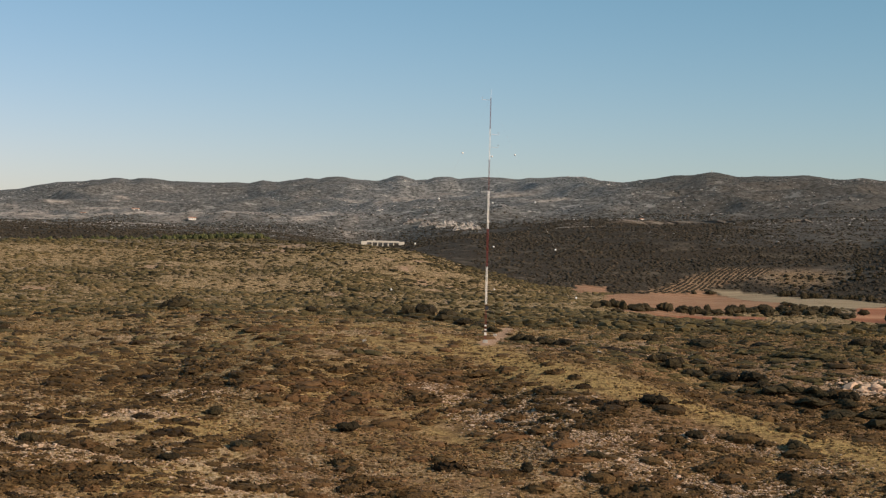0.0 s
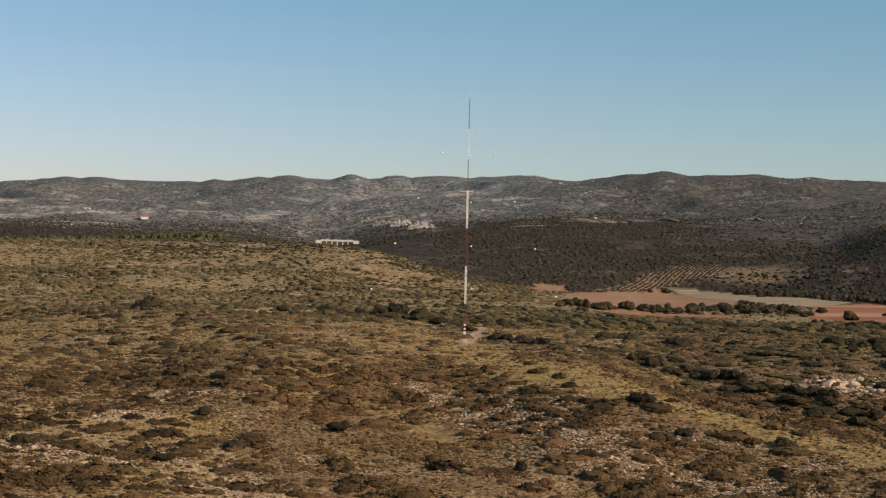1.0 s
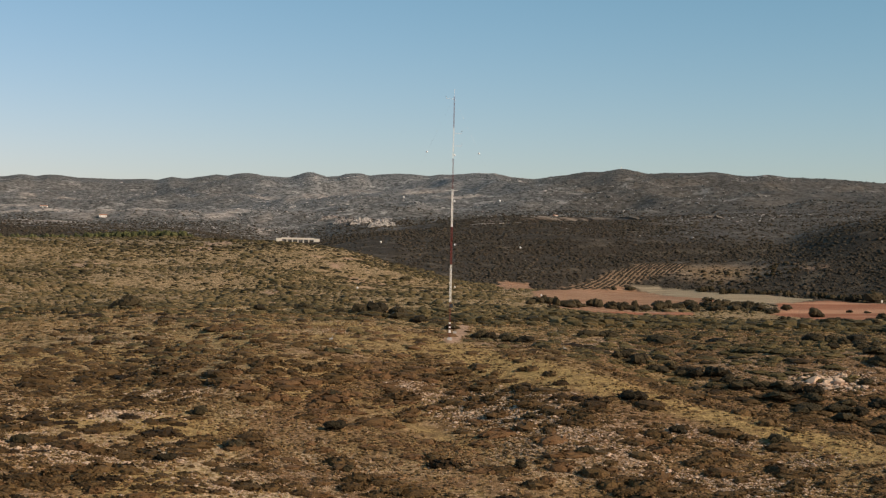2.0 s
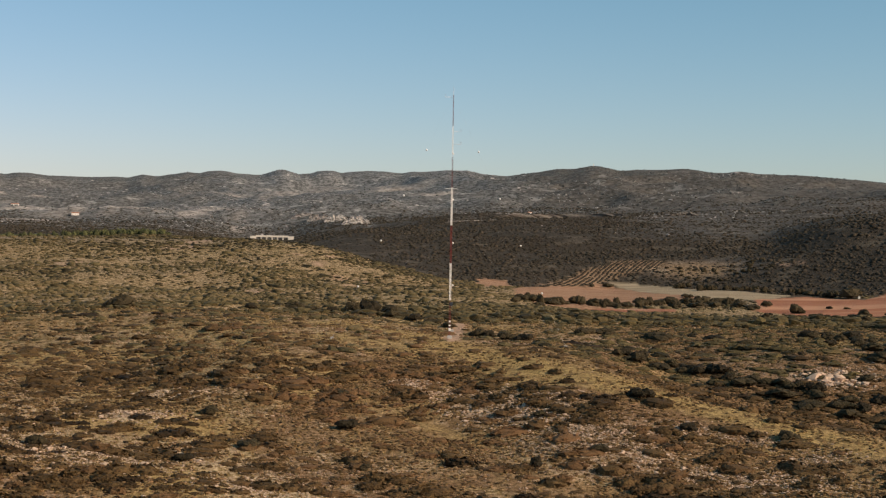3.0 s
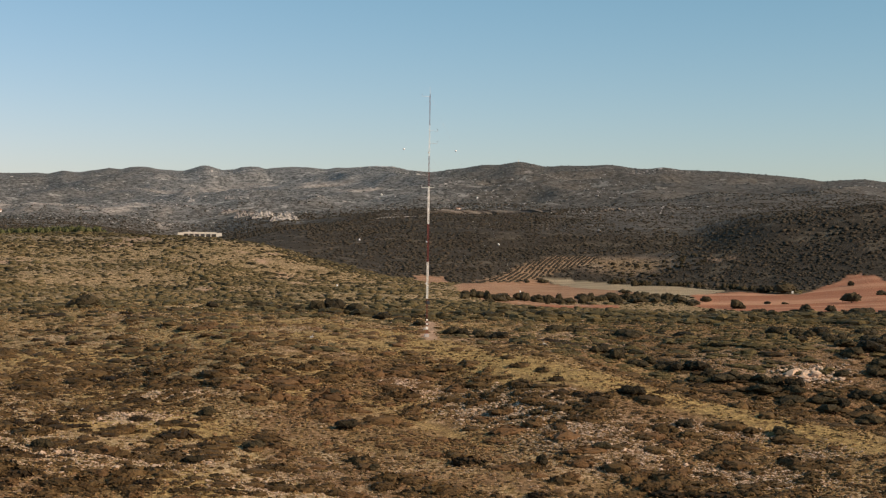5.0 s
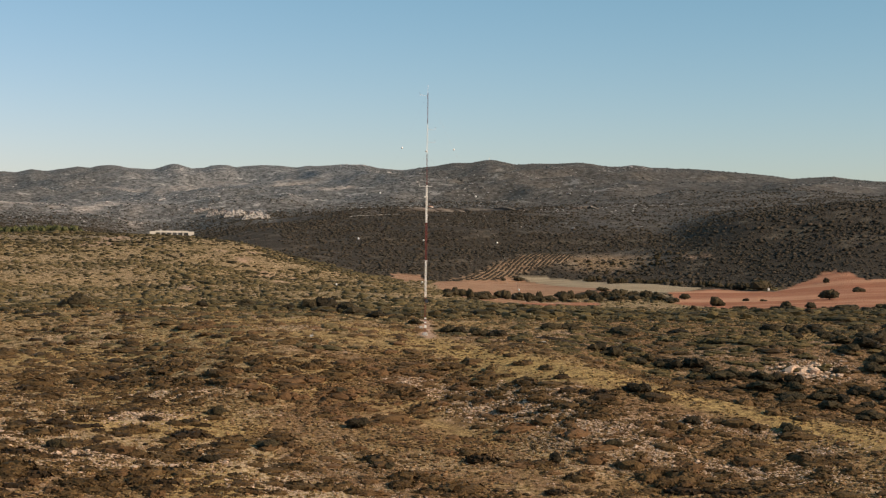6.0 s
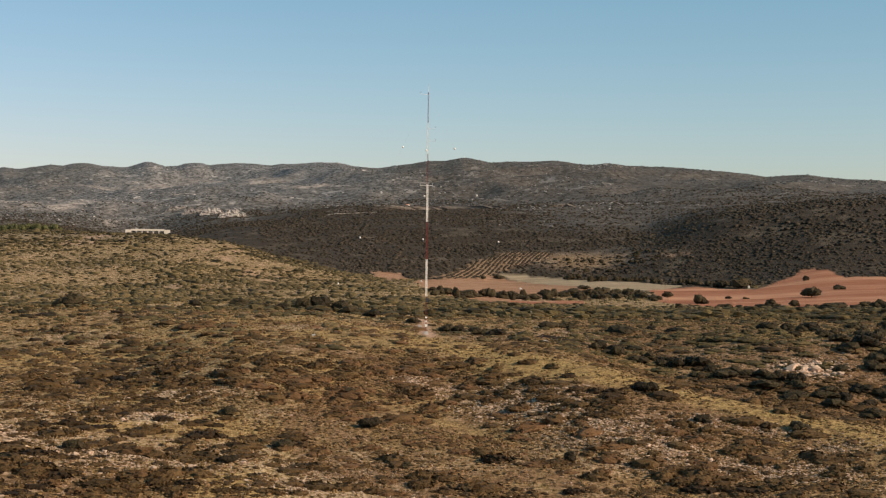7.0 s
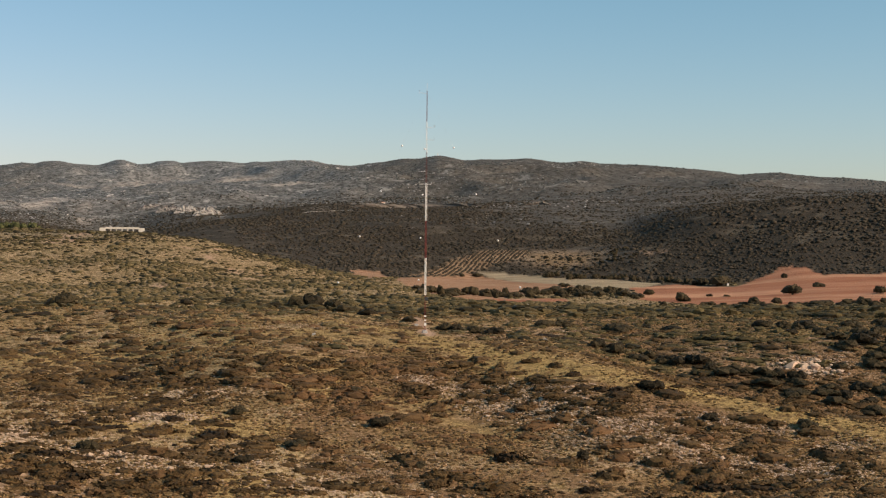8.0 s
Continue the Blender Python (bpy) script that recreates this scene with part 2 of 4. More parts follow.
FOOTHILLS = [
    (-1205, 3031, 124.7), (-856, 3133, 134.4), (-606, 3184, 140.6), (-344, 3218, 146.3), (-72, 3032, 148.1), (161, 2627, 141.5), (374, 2506, 142.6), (587,
    2469, 144.8), (792, 2417, 146.4), (952, 2259, 142.9), (1169, 2168, 143.0)
]
WEST_RANGE = [
    (-1823, 3963, 172), (-1598, 4051, 190), (-1544, 4070, 196), (-1505, 4083, 207), (-1474, 4094, 213), (-1443, 4105, 220), (-1395, 4120, 224), (-1363, 4130, 226), (-1339, 4137, 232),
    (-1318, 4143, 232), (-1282, 4154, 239), (-1262, 4158, 240), (-1226, 4156, 234), (-1194, 4155, 241), (-1167, 4153, 240), (-1104, 4149, 234), (-1033, 4146, 232), (-971, 4142, 230),
    (-927, 4139, 231), (-894, 4146, 233), (-860, 4152, 230), (-809, 4111, 239), (-767, 4118, 234),
]
FAR_RANGE = [
    (-703, 4103, 243), (-669, 4089, 248), (-637, 4088, 244), (-613, 4092, 251), (-582, 4096, 254), (-548, 4085, 251), (-523, 4074, 246), (-489, 4059, 243), (-450, 4061, 242),
    (-426, 4063, 249), (-402, 4066, 258), (-381, 4063, 260), (-360, 4045, 252), (-338, 4026, 245), (-301, 4006, 246), (-277, 3995, 252), (-252, 3982, 254), (-228, 3979, 253),
    (-209, 3980, 247), (-188, 3981, 251), (-140, 3967, 254), (-83, 3927, 252), (-35, 3899, 245), (-4, 3876, 250), (35, 3835, 248), (96, 3769, 250), (146, 3681, 246),
    (185, 3566, 230),
]
MASSIF = [
    (242, 3491, 222), (281, 3459, 227), (321, 3425, 231), (363, 3411, 240), (406, 3406, 240), (456, 3400, 249), (487, 3367, 242), (513, 3342, 234), (550, 3305, 235),
    (616, 3274, 234), (657, 3266, 237), (684, 3224, 232), (705, 3191, 225), (731, 3149, 222), (762, 3113, 225), (796, 3072, 217), (827, 3033, 214), (877, 2968, 209),
    (934, 2889, 200), (986, 2847, 193), (1022, 2817, 187), (1048, 2800, 182), (1088, 2785, 185), (1126, 2772, 187), (1156, 2760, 182), (1207, 2740, 177), (1262, 2718, 175),
    (1335, 2686, 167), (1522, 2594, 160),
]
LOOKOUT = (-20.0, -360.0)


def flat_noise(x, y, size, seed=0):
    """Smooth value noise in -1..1 over the plan, with features of about that size."""
    u, v = x / size + 17.3 * seed, y / size - 9.1 * seed
    i, j = np.floor(u).astype(np.int64), np.floor(v).astype(np.int64)
    a, b = u - i, v - j
    a, b = a * a * a * (a * (a * 6 - 15) + 10), b * b * b * (b * (b * 6 - 15) + 10)

    def corner(p, q):
        h = (p * 374761393 + q * 668265263 + seed * 982451653) & 0x7FFFFFFF
        h = ((h ^ (h >> 13)) * 1274126177) & 0x7FFFFFFF
        h = ((h ^ (h >> 16)) * 60493) & 0x7FFFFFFF
        return (h % 65536) / 32767.5 - 1.0

    return (corner(i, j) * (1 - a) * (1 - b) + corner(i + 1, j) * a * (1 - b)
            + corner(i, j + 1) * (1 - a) * b + corner(i + 1, j + 1) * a * b)


def rough(x, y, size, octaves=3, seed=0):
    total = 0.0
    for k in range(octaves):
        total = total + flat_noise(x, y, size / 2**k, seed + k) / 2**k
    return total


def streak(x, y, seed=0):
    """Long narrow swells that run down the slope from the mast's spur."""
    return rough((0.52 * x - 0.85 * y) / 4.5, 0.85 * x + 0.52 * y, 11, 2, seed)


def around(x, y):
    """Bearing (radians, clockwise from +y) and distance from the lookout."""
    x, y = np.asarray(x, float) - LOOKOUT[0], np.asarray(y, float) - LOOKOUT[1]
    return np.arctan2(x, y), np.hypot(x, y)


BEARINGS = np.radians(np.concatenate([
    np.arange(-180, -40, 4.0), np.arange(-40, -26, 0.8), np.arange(-26, 28, 0.155), np.arange(28, 40, 0.8), np.arange(40, 180.1, 4.0)]))
RINGS = np.concatenate([np.linspace(2, 170, 22), np.geomspace(175, 560, 130), np.geomspace(565, 4950, 220), np.geomspace(5050, 7500, 8)])


def land_heights():
    """Heights at every bearing and ring: a smooth curve outward through the lines."""
    def along(line, soft):
        p = np.array(line, float)
        b, r = around(p[:, 0], p[:, 1])
        order = np.argsort(b)
        b, r, z = b[order], r[order], p[order, 2]
        if not soft:
            return np.interp(BEARINGS, b, r), np.interp(BEARINGS, b, z)
        fine = np.linspace(-np.pi, np.pi, 7201)
        w = np.exp(-0.5 * (np.arange(-60, 61) / 11.0) ** 2)
        w /= w.sum()
        out = []
        for q in (r, z):
            f = np.interp(fine, b, q)
            f = np.convolve(np.pad(f, 60, mode="edge"), w, mode="valid")
            out.append(np.interp(BEARINGS, fine, f))
        return out

    level = np.ones_like(BEARINGS)
    lines = [(1 * level, -24 * level), (70 * level, -22.5 * level), (150 * level, -19.0 * level)]
    for line in (NEAR_SLOPE, FORE_SLOPE, FORE_CREST, GULLY, MAST_SHELF, BACK_SHELF, VALLEY_LIP, HILL_CREST, FIELD_EDGE,
                 FOREST_FOOT, FOREST_BROW, PLATEAU, UPLAND, FOOTHILLS):
        lines.append(along(line, True))
    sky = list(along(WEST_RANGE + FAR_RANGE + MASSIF, False))
    sky[1] = sky[1] - 2.0  # the woods stand on the crest
    lines += [sky, (sky[0] * 1.16, sky[1] * 0.7), (7600 * level, 20 * level)]
    r, z = np.array([q[0] for q in lines]), np.array([q[1] for q in lines])
    step = np.diff(r, axis=0)
    slope = np.diff(z, axis=0) / step
    d = np.zeros_like(z)
    w1, w2 = 2 * step[1:] + step[:-1], step[1:] + 2 * step[:-1]
    same = slope[1:] * slope[:-1] > 0
    with np.errstate(divide="ignore", invalid="ignore"):
        mean = (w1 + w2) / (w1 / slope[:-1] + w2 / slope[1:])
    d[1:-1] = np.where(same, mean, 0.0)
    d[0], d[-1] = slope[0], slope[-1]
    cols = np.arange(len(BEARINGS))
    high = np.empty((len(RINGS), len(BEARINGS)))
    for n, ring in enumerate(RINGS):
        k = np.clip((r <= ring).sum(0) - 1, 0, len(lines) - 2)
        h = step[k, cols]
        s = (ring - r[k, cols]) / h
        high[n] = (z[k, cols] * (1 + 2 * s) * (1 - s) ** 2 + d[k, cols] * h * s * (1 - s) ** 2
                   + z[k + 1, cols] * s * s * (3 - 2 * s) + d[k + 1, cols] * h * s * s * (s - 1))
    x = LOOKOUT[0] + RINGS[:, None] * np.sin(BEARINGS)
    y = LOOKOUT[1] + RINGS[:, None] * np.cos(BEARINGS)
    far = lambda a, b: np.clip((RINGS[:, None] - a) / (b - a), 0, 1)
    crest = np.clip(np.abs(RINGS[:, None] / sky[0] - 1) / 0.12, 0, 1)
    pad = np.clip((np.hypot(x, y) - 6) / 10, 0, 1)
    high += pad * (0.22 * rough(x, y, 14, 2, 3) + 0.5 * rough(x, y, 45, 2, 5))
    high += pad * (1 - far(400, 500)) * 0.42 * streak(x, y, 301)
    high += np.clip(np.minimum(RINGS[:, None] - 540, 930 - RINGS[:, None]) / 140, 0, 1) * (BEARINGS < 0.03) * 2.6 * rough(x, y, 85, 3, 321)
    high += far(1000, 1500) * crest * 3.5 * rough(x, y, 170, 3, 7)
    high += far(2200, 3000) * crest * np.where(BEARINGS > 0.03, 46, 42) * (0.32 - np.minimum(np.abs(rough(x, y, 420, 4, 11)), 0.75))
    high += far(2500, 3200) * (0.7 + 0.3 * crest) * 4.0 * rough(x, y, 110, 3, 15)
    # the crest line stays the highest: spurs before and behind it keep below
    rise = (sky[1] - 22) / sky[0]
    off = np.abs(RINGS[:, None] - sky[0])
    high = np.where(RINGS[:, None] > 2300, np.minimum(high, 22 + rise * RINGS[:, None] - np.minimum(0.03 * off, 12)), high)
    return x, y, high


LAND_X, LAND_Y, LAND_Z = land_heights()


def ground_height(x, y):
    b, r = around(x, y)
    i = np.clip(np.searchsorted(RINGS, r) - 1, 0, len(RINGS) - 2)
    j = np.clip(np.searchsorted(BEARINGS, b) - 1, 0, len(BEARINGS) - 2)
    s = np.clip((r - RINGS[i]) / (RINGS[i + 1] - RINGS[i]), 0, 1)
    t = np.clip((b - BEARINGS[j]) / (BEARINGS[j + 1] - BEARINGS[j]), 0, 1)
    return (LAND_Z[i, j] * (1 - s) * (1 - t) + LAND_Z[i + 1, j] * s * (1 - t)
            + LAND_Z[i, j + 1] * (1 - s) * t + LAND_Z[i + 1, j + 1] * s * t)

# ---- land cover ----
def inside(x, y, corners):
    """Which points of the plan lie inside a closed outline."""
    hit = np.zeros(np.shape(x), bool)
    for (ax, ay), (bx, by) in zip(corners, corners[1:] + corners[:1]):
        cross = (ay > y) != (by > y)
        hit ^= cross & (x < ax + (y - ay) * (bx - ax) / ((by - ay) or 1e-9))
    return hit


def near_line(x, y, points, width):
    """1 on a line through the points, falling to 0 at that half width."""
    best = np.full(np.shape(x), 1e9)
    for (ax, ay), (bx, by) in zip(points, points[1:]):
        dx, dy = bx - ax, by - ay
        s = np.clip(((x - ax) * dx + (y - ay) * dy) / (dx * dx + dy * dy), 0, 1)
        best = np.minimum(best, np.hypot(x - ax - s * dx, y - ay - s * dy))
    return np.clip(1.5 - 1.5 * best / width, 0, 1)


def blob(x, y, cx, cy, rx, ry, turn=0.0):
    c, s = math.cos(radians(turn)), math.sin(radians(turn))
    u, v = ((x - cx) * c + (y - cy) * s) / rx, ((y - cy) * c - (x - cx) * s) / ry
    return np.clip(1.6 - 1.2 * np.hypot(u, v), 0, 1)


BROWN_FIELDS = [
    [(54, 573), (82, 831), (127, 948), (168, 988), (185, 964), (189, 809), (205, 731), (170, 634), (116, 508), (78, 415), (56, 381)],
    [(36, 643), (64, 743), (75, 913), (47, 892)],
]
RED_FIELDS = [
    [(243, 720), (296, 768), (318, 700), (361, 770), (404, 836), (420, 812), (410, 751), (454, 745), (560, 730), (420, 402), (262, 385), (200, 385), (194, 500)],
    [(74, 434), (115, 482), (142, 487), (136, 453), (80, 388)],
]
TAN_FIELDS = [[(170, 1000), (195, 994), (237, 938), (276, 850), (290, 790), (243, 702), (207, 720), (184, 778), (184, 958)]]
ORCHARD = [(100, 902), (153, 1033), (208, 1117), (246, 1106), (226, 1054), (176, 1008), (114, 918)]
GRASS_BAND = [(-50, 22), (-31, 42), (-9, 2), (10, -42), (26, -66), (44, -80), (56, -99), (68, -116)]
SPUR_GRASS = [(-48, 0), (-30, -9), (-18, -18), (-5, -27), (10, -42)]
LOW_BAND = [(-66, -108), (-42, -97), (-31, -102), (-15, -119), (0, -136), (6, -143)]
HEATH = [
    [(-12, -32), (12, -54), (32, -77), (58, -104), (76, -124), (60, -160), (-20, -160), (-34, -96)],
    [(42, -64), (32, -30), (40, 40), (70, 150), (230, 150), (170, -30), (104, -80), (60, -88)],
]
PALE_SLOPE = [(-120, 120), (-20, 64), (-8, -22), (-36, -98), (-110, -100)]
STONE_PATCHES = [  # x, y, half length, half width, turn
    (-8, -63, 5, 4, -55), (9, -77, 9, 5, -50), (15, -92, 8, 5, -45), (21, -107, 8, 4, -40), (28, -116, 7, 4, -30), (38, -128, 9, 4, -20), (49, -132, 9, 4), (41, -102, 6, 3, -30), (53, -108, 5, 2, -30), (59, -118, 5, 3), (-81, -121, 6, 7), (-60, -103, 7, 4), (-54, -139, 8, 4, 10), (-68, -133, 7, 5),
    (-33, -146, 6, 3), (86, -37, 6, 5), (-54, -80, 8, 4), (-2, -72, 7, 4, -50), (4, -86, 7, 4, -50), (30, -106, 5, 3, -30),
]
BARE_PATCHES = [
    (318, 1004, 16, 9), (338, 984, 12, 7), (115, 483, 9, 12), (122, 477, 9, 12), (104, 506, 9, 12), (-152, 645, 10, 32),
    (-70, 222, 6, 9), (-28, 114, 5, 5), (-30, 125, 4, 4), (-77, 538, 5, 14), (-62, 500, 4, 16), (-50, 450, 4, 16), (-39, 402, 4, 12), (-66, 281, 9, 8),
    (-72, 335, 13, 16), (-58, 310, 10, 8), (-197, 455, 13, 26), (-155, 590, 13, 22), (-24, 305, 5, 6), (-208, 281, 9, 10), (-42, 447, 14, 12), (-58, 553, 5, 14),
]
MAST_TRACK = [(0, -8), (1, 5), (2.3, 28), (4.2, 46), (5, 62)]
PALE_PATCHES = [
    (-460, 3050, 80, 45), (-330, 2718, 30, 30), (-205, 3420, 70, 45), (-71, 3395, 45, 30), (-300, 2184, 25, 20), (-224, 3010, 120, 130), (-47, 3124, 80, 120), (135, 1890, 70, 50), (-460, 2300, 180, 90), (-617, 2390, 160, 90), (47, 2605, 50, 70), (769, 1872, 30, 8),
    (-920, 2480, 330, 170), (-749, 2600, 240, 160), (-704, 1960, 240, 90), (-600, 1560, 110, 60), (-998, 3370, 60, 14), (-1022, 2816, 60, 12), (-303, 2160, 20, 60), (-100, 2205, 24, 16), (-947, 2988, 300, 60), (310, 985, 26, 6, -30),
]


def grass_line(x, y, width):
    """The open grassy strips on the spur below the mast."""
    return np.maximum(near_line(x, y, GRASS_BAND, width), 0.8 * near_line(x, y, SPUR_GRASS, 0.8 * width))


def cover(x, y):
    """Land cover by place: shares in 0..1 of each kind of ground."""
    x, y = np.asarray(x, float), np.asarray(y, float)
    b, r = around(x, y)
    edge = 3.5 * rough(x, y, 40, 2, 21)
    red = np.zeros(x.shape)
    for f in RED_FIELDS:
        red = np.maximum(red, inside(x + edge, y + edge, f).astype(float))
    tan = np.zeros(x.shape)
    for f in TAN_FIELDS:
        tan = np.maximum(tan, inside(x + edge, y + edge, f).astype(float))
    tan = np.where(red > 0, 0, tan)
    brown = np.zeros(x.shape)
    for f in BROWN_FIELDS:
        brown = np.maximum(brown, inside(x + edge, y + edge, f).astype(float))
    red, tan = np.where(brown > 0, 0, red), np.where(brown > 0, 0, tan)
    orchard = inside(x + edge, y + edge, ORCHARD).astype(float)
    n1, n2 = rough(x, y, 60, 3, 31), rough(x, y, 26, 3, 41)
    grass = np.clip(0.12 + 0.8 * n1, 0, 1) * np.clip((1300 - r) / 200, 0, 1) 
    grass = np.where(r > 520, np.clip(0.40 + 0.7 * n1, 0, 1) * np.clip((1300 - r) / 200, 0, 1), grass)
    grass = np.maximum(grass, grass_line(x, y, 13))
    grass = np.maximum(grass, 0.95 * near_line(x, y, LOW_BAND, 9))
    grass = np.maximum(grass, 0.9 * np.clip(1.3 * rough(x, y, 34, 3, 221) + 0.25, 0, 1) * (r < 560))
    grass = np.maximum(grass, np.clip(-1.3 * streak(x, y, 301) - 0.15, 0, 0.9) * (r < 480) * np.where(x > 30, 0.35, 1.0))
    grass = np.maximum(grass, np.clip(0.55 + 0.8 * n2, 0, 1) * np.clip((r - 370) / 50, 0, 1) * np.clip((680 - r) / 120, 0, 1))
    stony = np.clip(n2 - 0.30, 0, 1) * 0.9
    heath = np.zeros(x.shape)
    for h in HEATH:
        heath = np.maximum(heath, inside(x + 2 * edge, y + 2 * edge, h).astype(float))
    heath *= (1 - 0.8 * grass_line(x, y, 9)) * np.clip(0.85 + 0.6 * rough(x, y, 30, 2, 231), 0.2, 1)
    for p in STONE_PATCHES:
        stony = np.maximum(stony, blob(x, y, *p) * np.clip(0.75 + 0.7 * rough(x, y, 9, 2, 51), 0, 1))
    bare = np.maximum(near_line(x, y, MAST_TRACK, 3.0), blob(x, y, 0.8, 4, 2.6, 9))
    for p in BARE_PATCHES:
        bare = np.maximum(bare, 0.85 * blob(x, y, *p) * np.clip(0.6 + 1.1 * rough(x, y, 9, 3, 61), 0, 1))
    spur = blob(x, y, 262, 1045, 42, 55)
    # share of the haze-greyed ground colour, growing with distance
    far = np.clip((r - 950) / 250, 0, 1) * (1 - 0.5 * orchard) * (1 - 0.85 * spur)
    pale = np.zeros(x.shape)
    for p in PALE_PATCHES:
        pale = np.maximum(pale, blob(x, y, *p) * np.clip(0.68 + 1.1 * rough(x, y, 80, 2, 71) + 0.9 * rough(x, y, 24, 3, 73), 0, 1))
    hill = np.clip((r - 480) / 140, 0, 1) * np.clip((1250 - r) / 150, 0, 1) * (1 - heath)
    hill = np.maximum(hill, 0.45 * spur)
    hill = np.maximum(hill, inside(x + 3 * edge, y + 3 * edge, PALE_SLOPE) * np.clip(0.55 + 0.5 * n2, 0, 1) * (1 - 0.85 * grass_line(x, y, 15)))
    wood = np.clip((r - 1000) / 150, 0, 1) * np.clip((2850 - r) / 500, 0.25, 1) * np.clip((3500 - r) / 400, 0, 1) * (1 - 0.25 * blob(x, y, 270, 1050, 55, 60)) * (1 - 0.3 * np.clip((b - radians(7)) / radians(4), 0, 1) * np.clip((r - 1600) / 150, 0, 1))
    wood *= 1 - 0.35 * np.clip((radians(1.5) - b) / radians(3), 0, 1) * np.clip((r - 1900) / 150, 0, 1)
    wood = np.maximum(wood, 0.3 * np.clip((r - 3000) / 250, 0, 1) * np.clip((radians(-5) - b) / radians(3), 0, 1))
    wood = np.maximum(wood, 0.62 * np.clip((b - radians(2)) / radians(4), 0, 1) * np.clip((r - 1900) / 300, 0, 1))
    return dict(red=red, hill=hill, heath=heath, brown=np.maximum(brown, 0.45 * orchard), tan=np.maximum(tan, 0.2 * orchard), orchard=orchard, wood=wood, grass=grass, stony=stony, bare=bare, far=far, pale=pale)


def mesh_object(name, points, faces, material, masks=None, smooth=False):
    """One mesh object from arrays of points and of equal-sided faces."""
    me = bpy.data.meshes.new(name)
    points, faces = np.asarray(points, np.float32), np.asarray(faces, np.int32)
    sides = faces.shape[1]
    me.vertices.add(len(points))
    me.vertices.foreach_set("co", points.ravel())
    me.loops.add(faces.size)
    me.loops.foreach_set("vertex_index", faces.ravel())
    me.polygons.add(len(faces))
    me.polygons.foreach_set("loop_start", np.arange(0, faces.size, sides, dtype=np.int32))
    for key, value in (masks or {}).items():
        me.attributes.new(key, "FLOAT", "POINT").data.foreach_set("value", np.asarray(value, np.float32).ravel())
    me.update(calc_edges=True)
    me.polygons.foreach_set("use_smooth", np.full(len(faces), smooth))
    me.materials.append(material)
    return new(name, me)


def build_ground():
    rows, cols = LAND_Z.shape
    cols -= 1  # the last bearing is the first again
    points = np.stack([LAND_X[:, :cols], LAND_Y[:, :cols], LAND_Z[:, :cols]], -1).reshape(-1, 3)
    i, j = np.meshgrid(np.arange(rows - 1), np.arange(cols), indexing="ij")
    k = (j + 1) % cols
    faces = np.stack([i * cols + j, i * cols + k, (i + 1) * cols + k, (i + 1) * cols + j], -1).reshape(-1, 4)
    hub = cols * 0
    cap = np.stack([np.arange(0, cols - 2, 2), np.arange(1, cols - 1, 2), np.arange(2, cols, 2), np.full(len(np.arange(0, cols - 2, 2)), hub)], -1)
    faces = np.concatenate([faces[:, ::-1], cap[1:]])
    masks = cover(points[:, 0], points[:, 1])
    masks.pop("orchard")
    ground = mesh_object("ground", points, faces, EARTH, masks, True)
    tagged(ground, "dry limestone hills with brown soil, pale stones and straw-coloured grass", "ground", kind="structure")


build_ground()

# ---- plants ----
def ball(level):
    bm = bmesh.new()
    bmesh.ops.create_icosphere(bm, subdivisions=level, radius=1.0)
    points = np.array([v.co[:] for v in bm.verts])
    faces = np.array([[v.index for v in f.verts] for f in bm.faces])
    bm.free()
    return points, faces


BALLS = {k: ball(k) for k in (1, 2, 3)}


def lumpy(rng, level, squash=0.75, lump=0.3):
    """A low rounded mass of leaves, one unit in radius, cut flat below; its points and faces."""
    p, f = BALLS[level]
    p = p @ np.array(Euler(rng.uniform(0, 6.3, 3)).to_matrix())
    grow = np.ones(len(p))
    for _ in range(7):
        d = rng.normal(size=3)
        d /= np.linalg.norm(d)
        grow += lump * rng.uniform(-0.6, 1.0) * np.clip(p @ d - 0.35, 0, 1)
    p *= (grow * rng.uniform(0.84, 1.12, len(p)))[:, None]
    p[:, 2] *= squash
    p[:, 2] = np.where(p[:, 2] < -0.12, -0.12 + 0.1 * p[:, 2], p[:, 2])
    keep = (p[f][:, :, 2].max(1) > -0.1)
    return p, f[keep]


def tufts(rng, p, f, count, size):
    """Loose leaf clumps that stand out from a surface, as small bent triangles."""
    pick = f[rng.integers(0, len(f), count)]
    w = rng.dirichlet((1, 1, 1), count)
    c = (p[pick] * w[:, :, None]).sum(1)
    out = c / (np.linalg.norm(c, axis=1, keepdims=True) + 1e-6)
    side = np.cross(out, rng.normal(size=(count, 3)))
    side /= np.linalg.norm(side, axis=1, keepdims=True) + 1e-6
    s = size * rng.uniform(0.55, 1.3, (count, 1))
    rise = np.cross(out, side) + out * rng.uniform(0.15, 0.9, (count, 1))
    pts = np.stack([c - side * s * 0.65 + out * s * 0.1, c + side * s * 0.65 + out * s * 0.05, c + rise * s], 1).reshape(-1, 3)
    return pts, np.arange(3 * count).reshape(-1, 3)


def join(*parts):
    points, faces, base = [], [], 0
    for p, f in parts:
        points.append(p)
        faces.append(f + base)
        base += len(p)
    return np.concatenate(points), np.concatenate(faces)


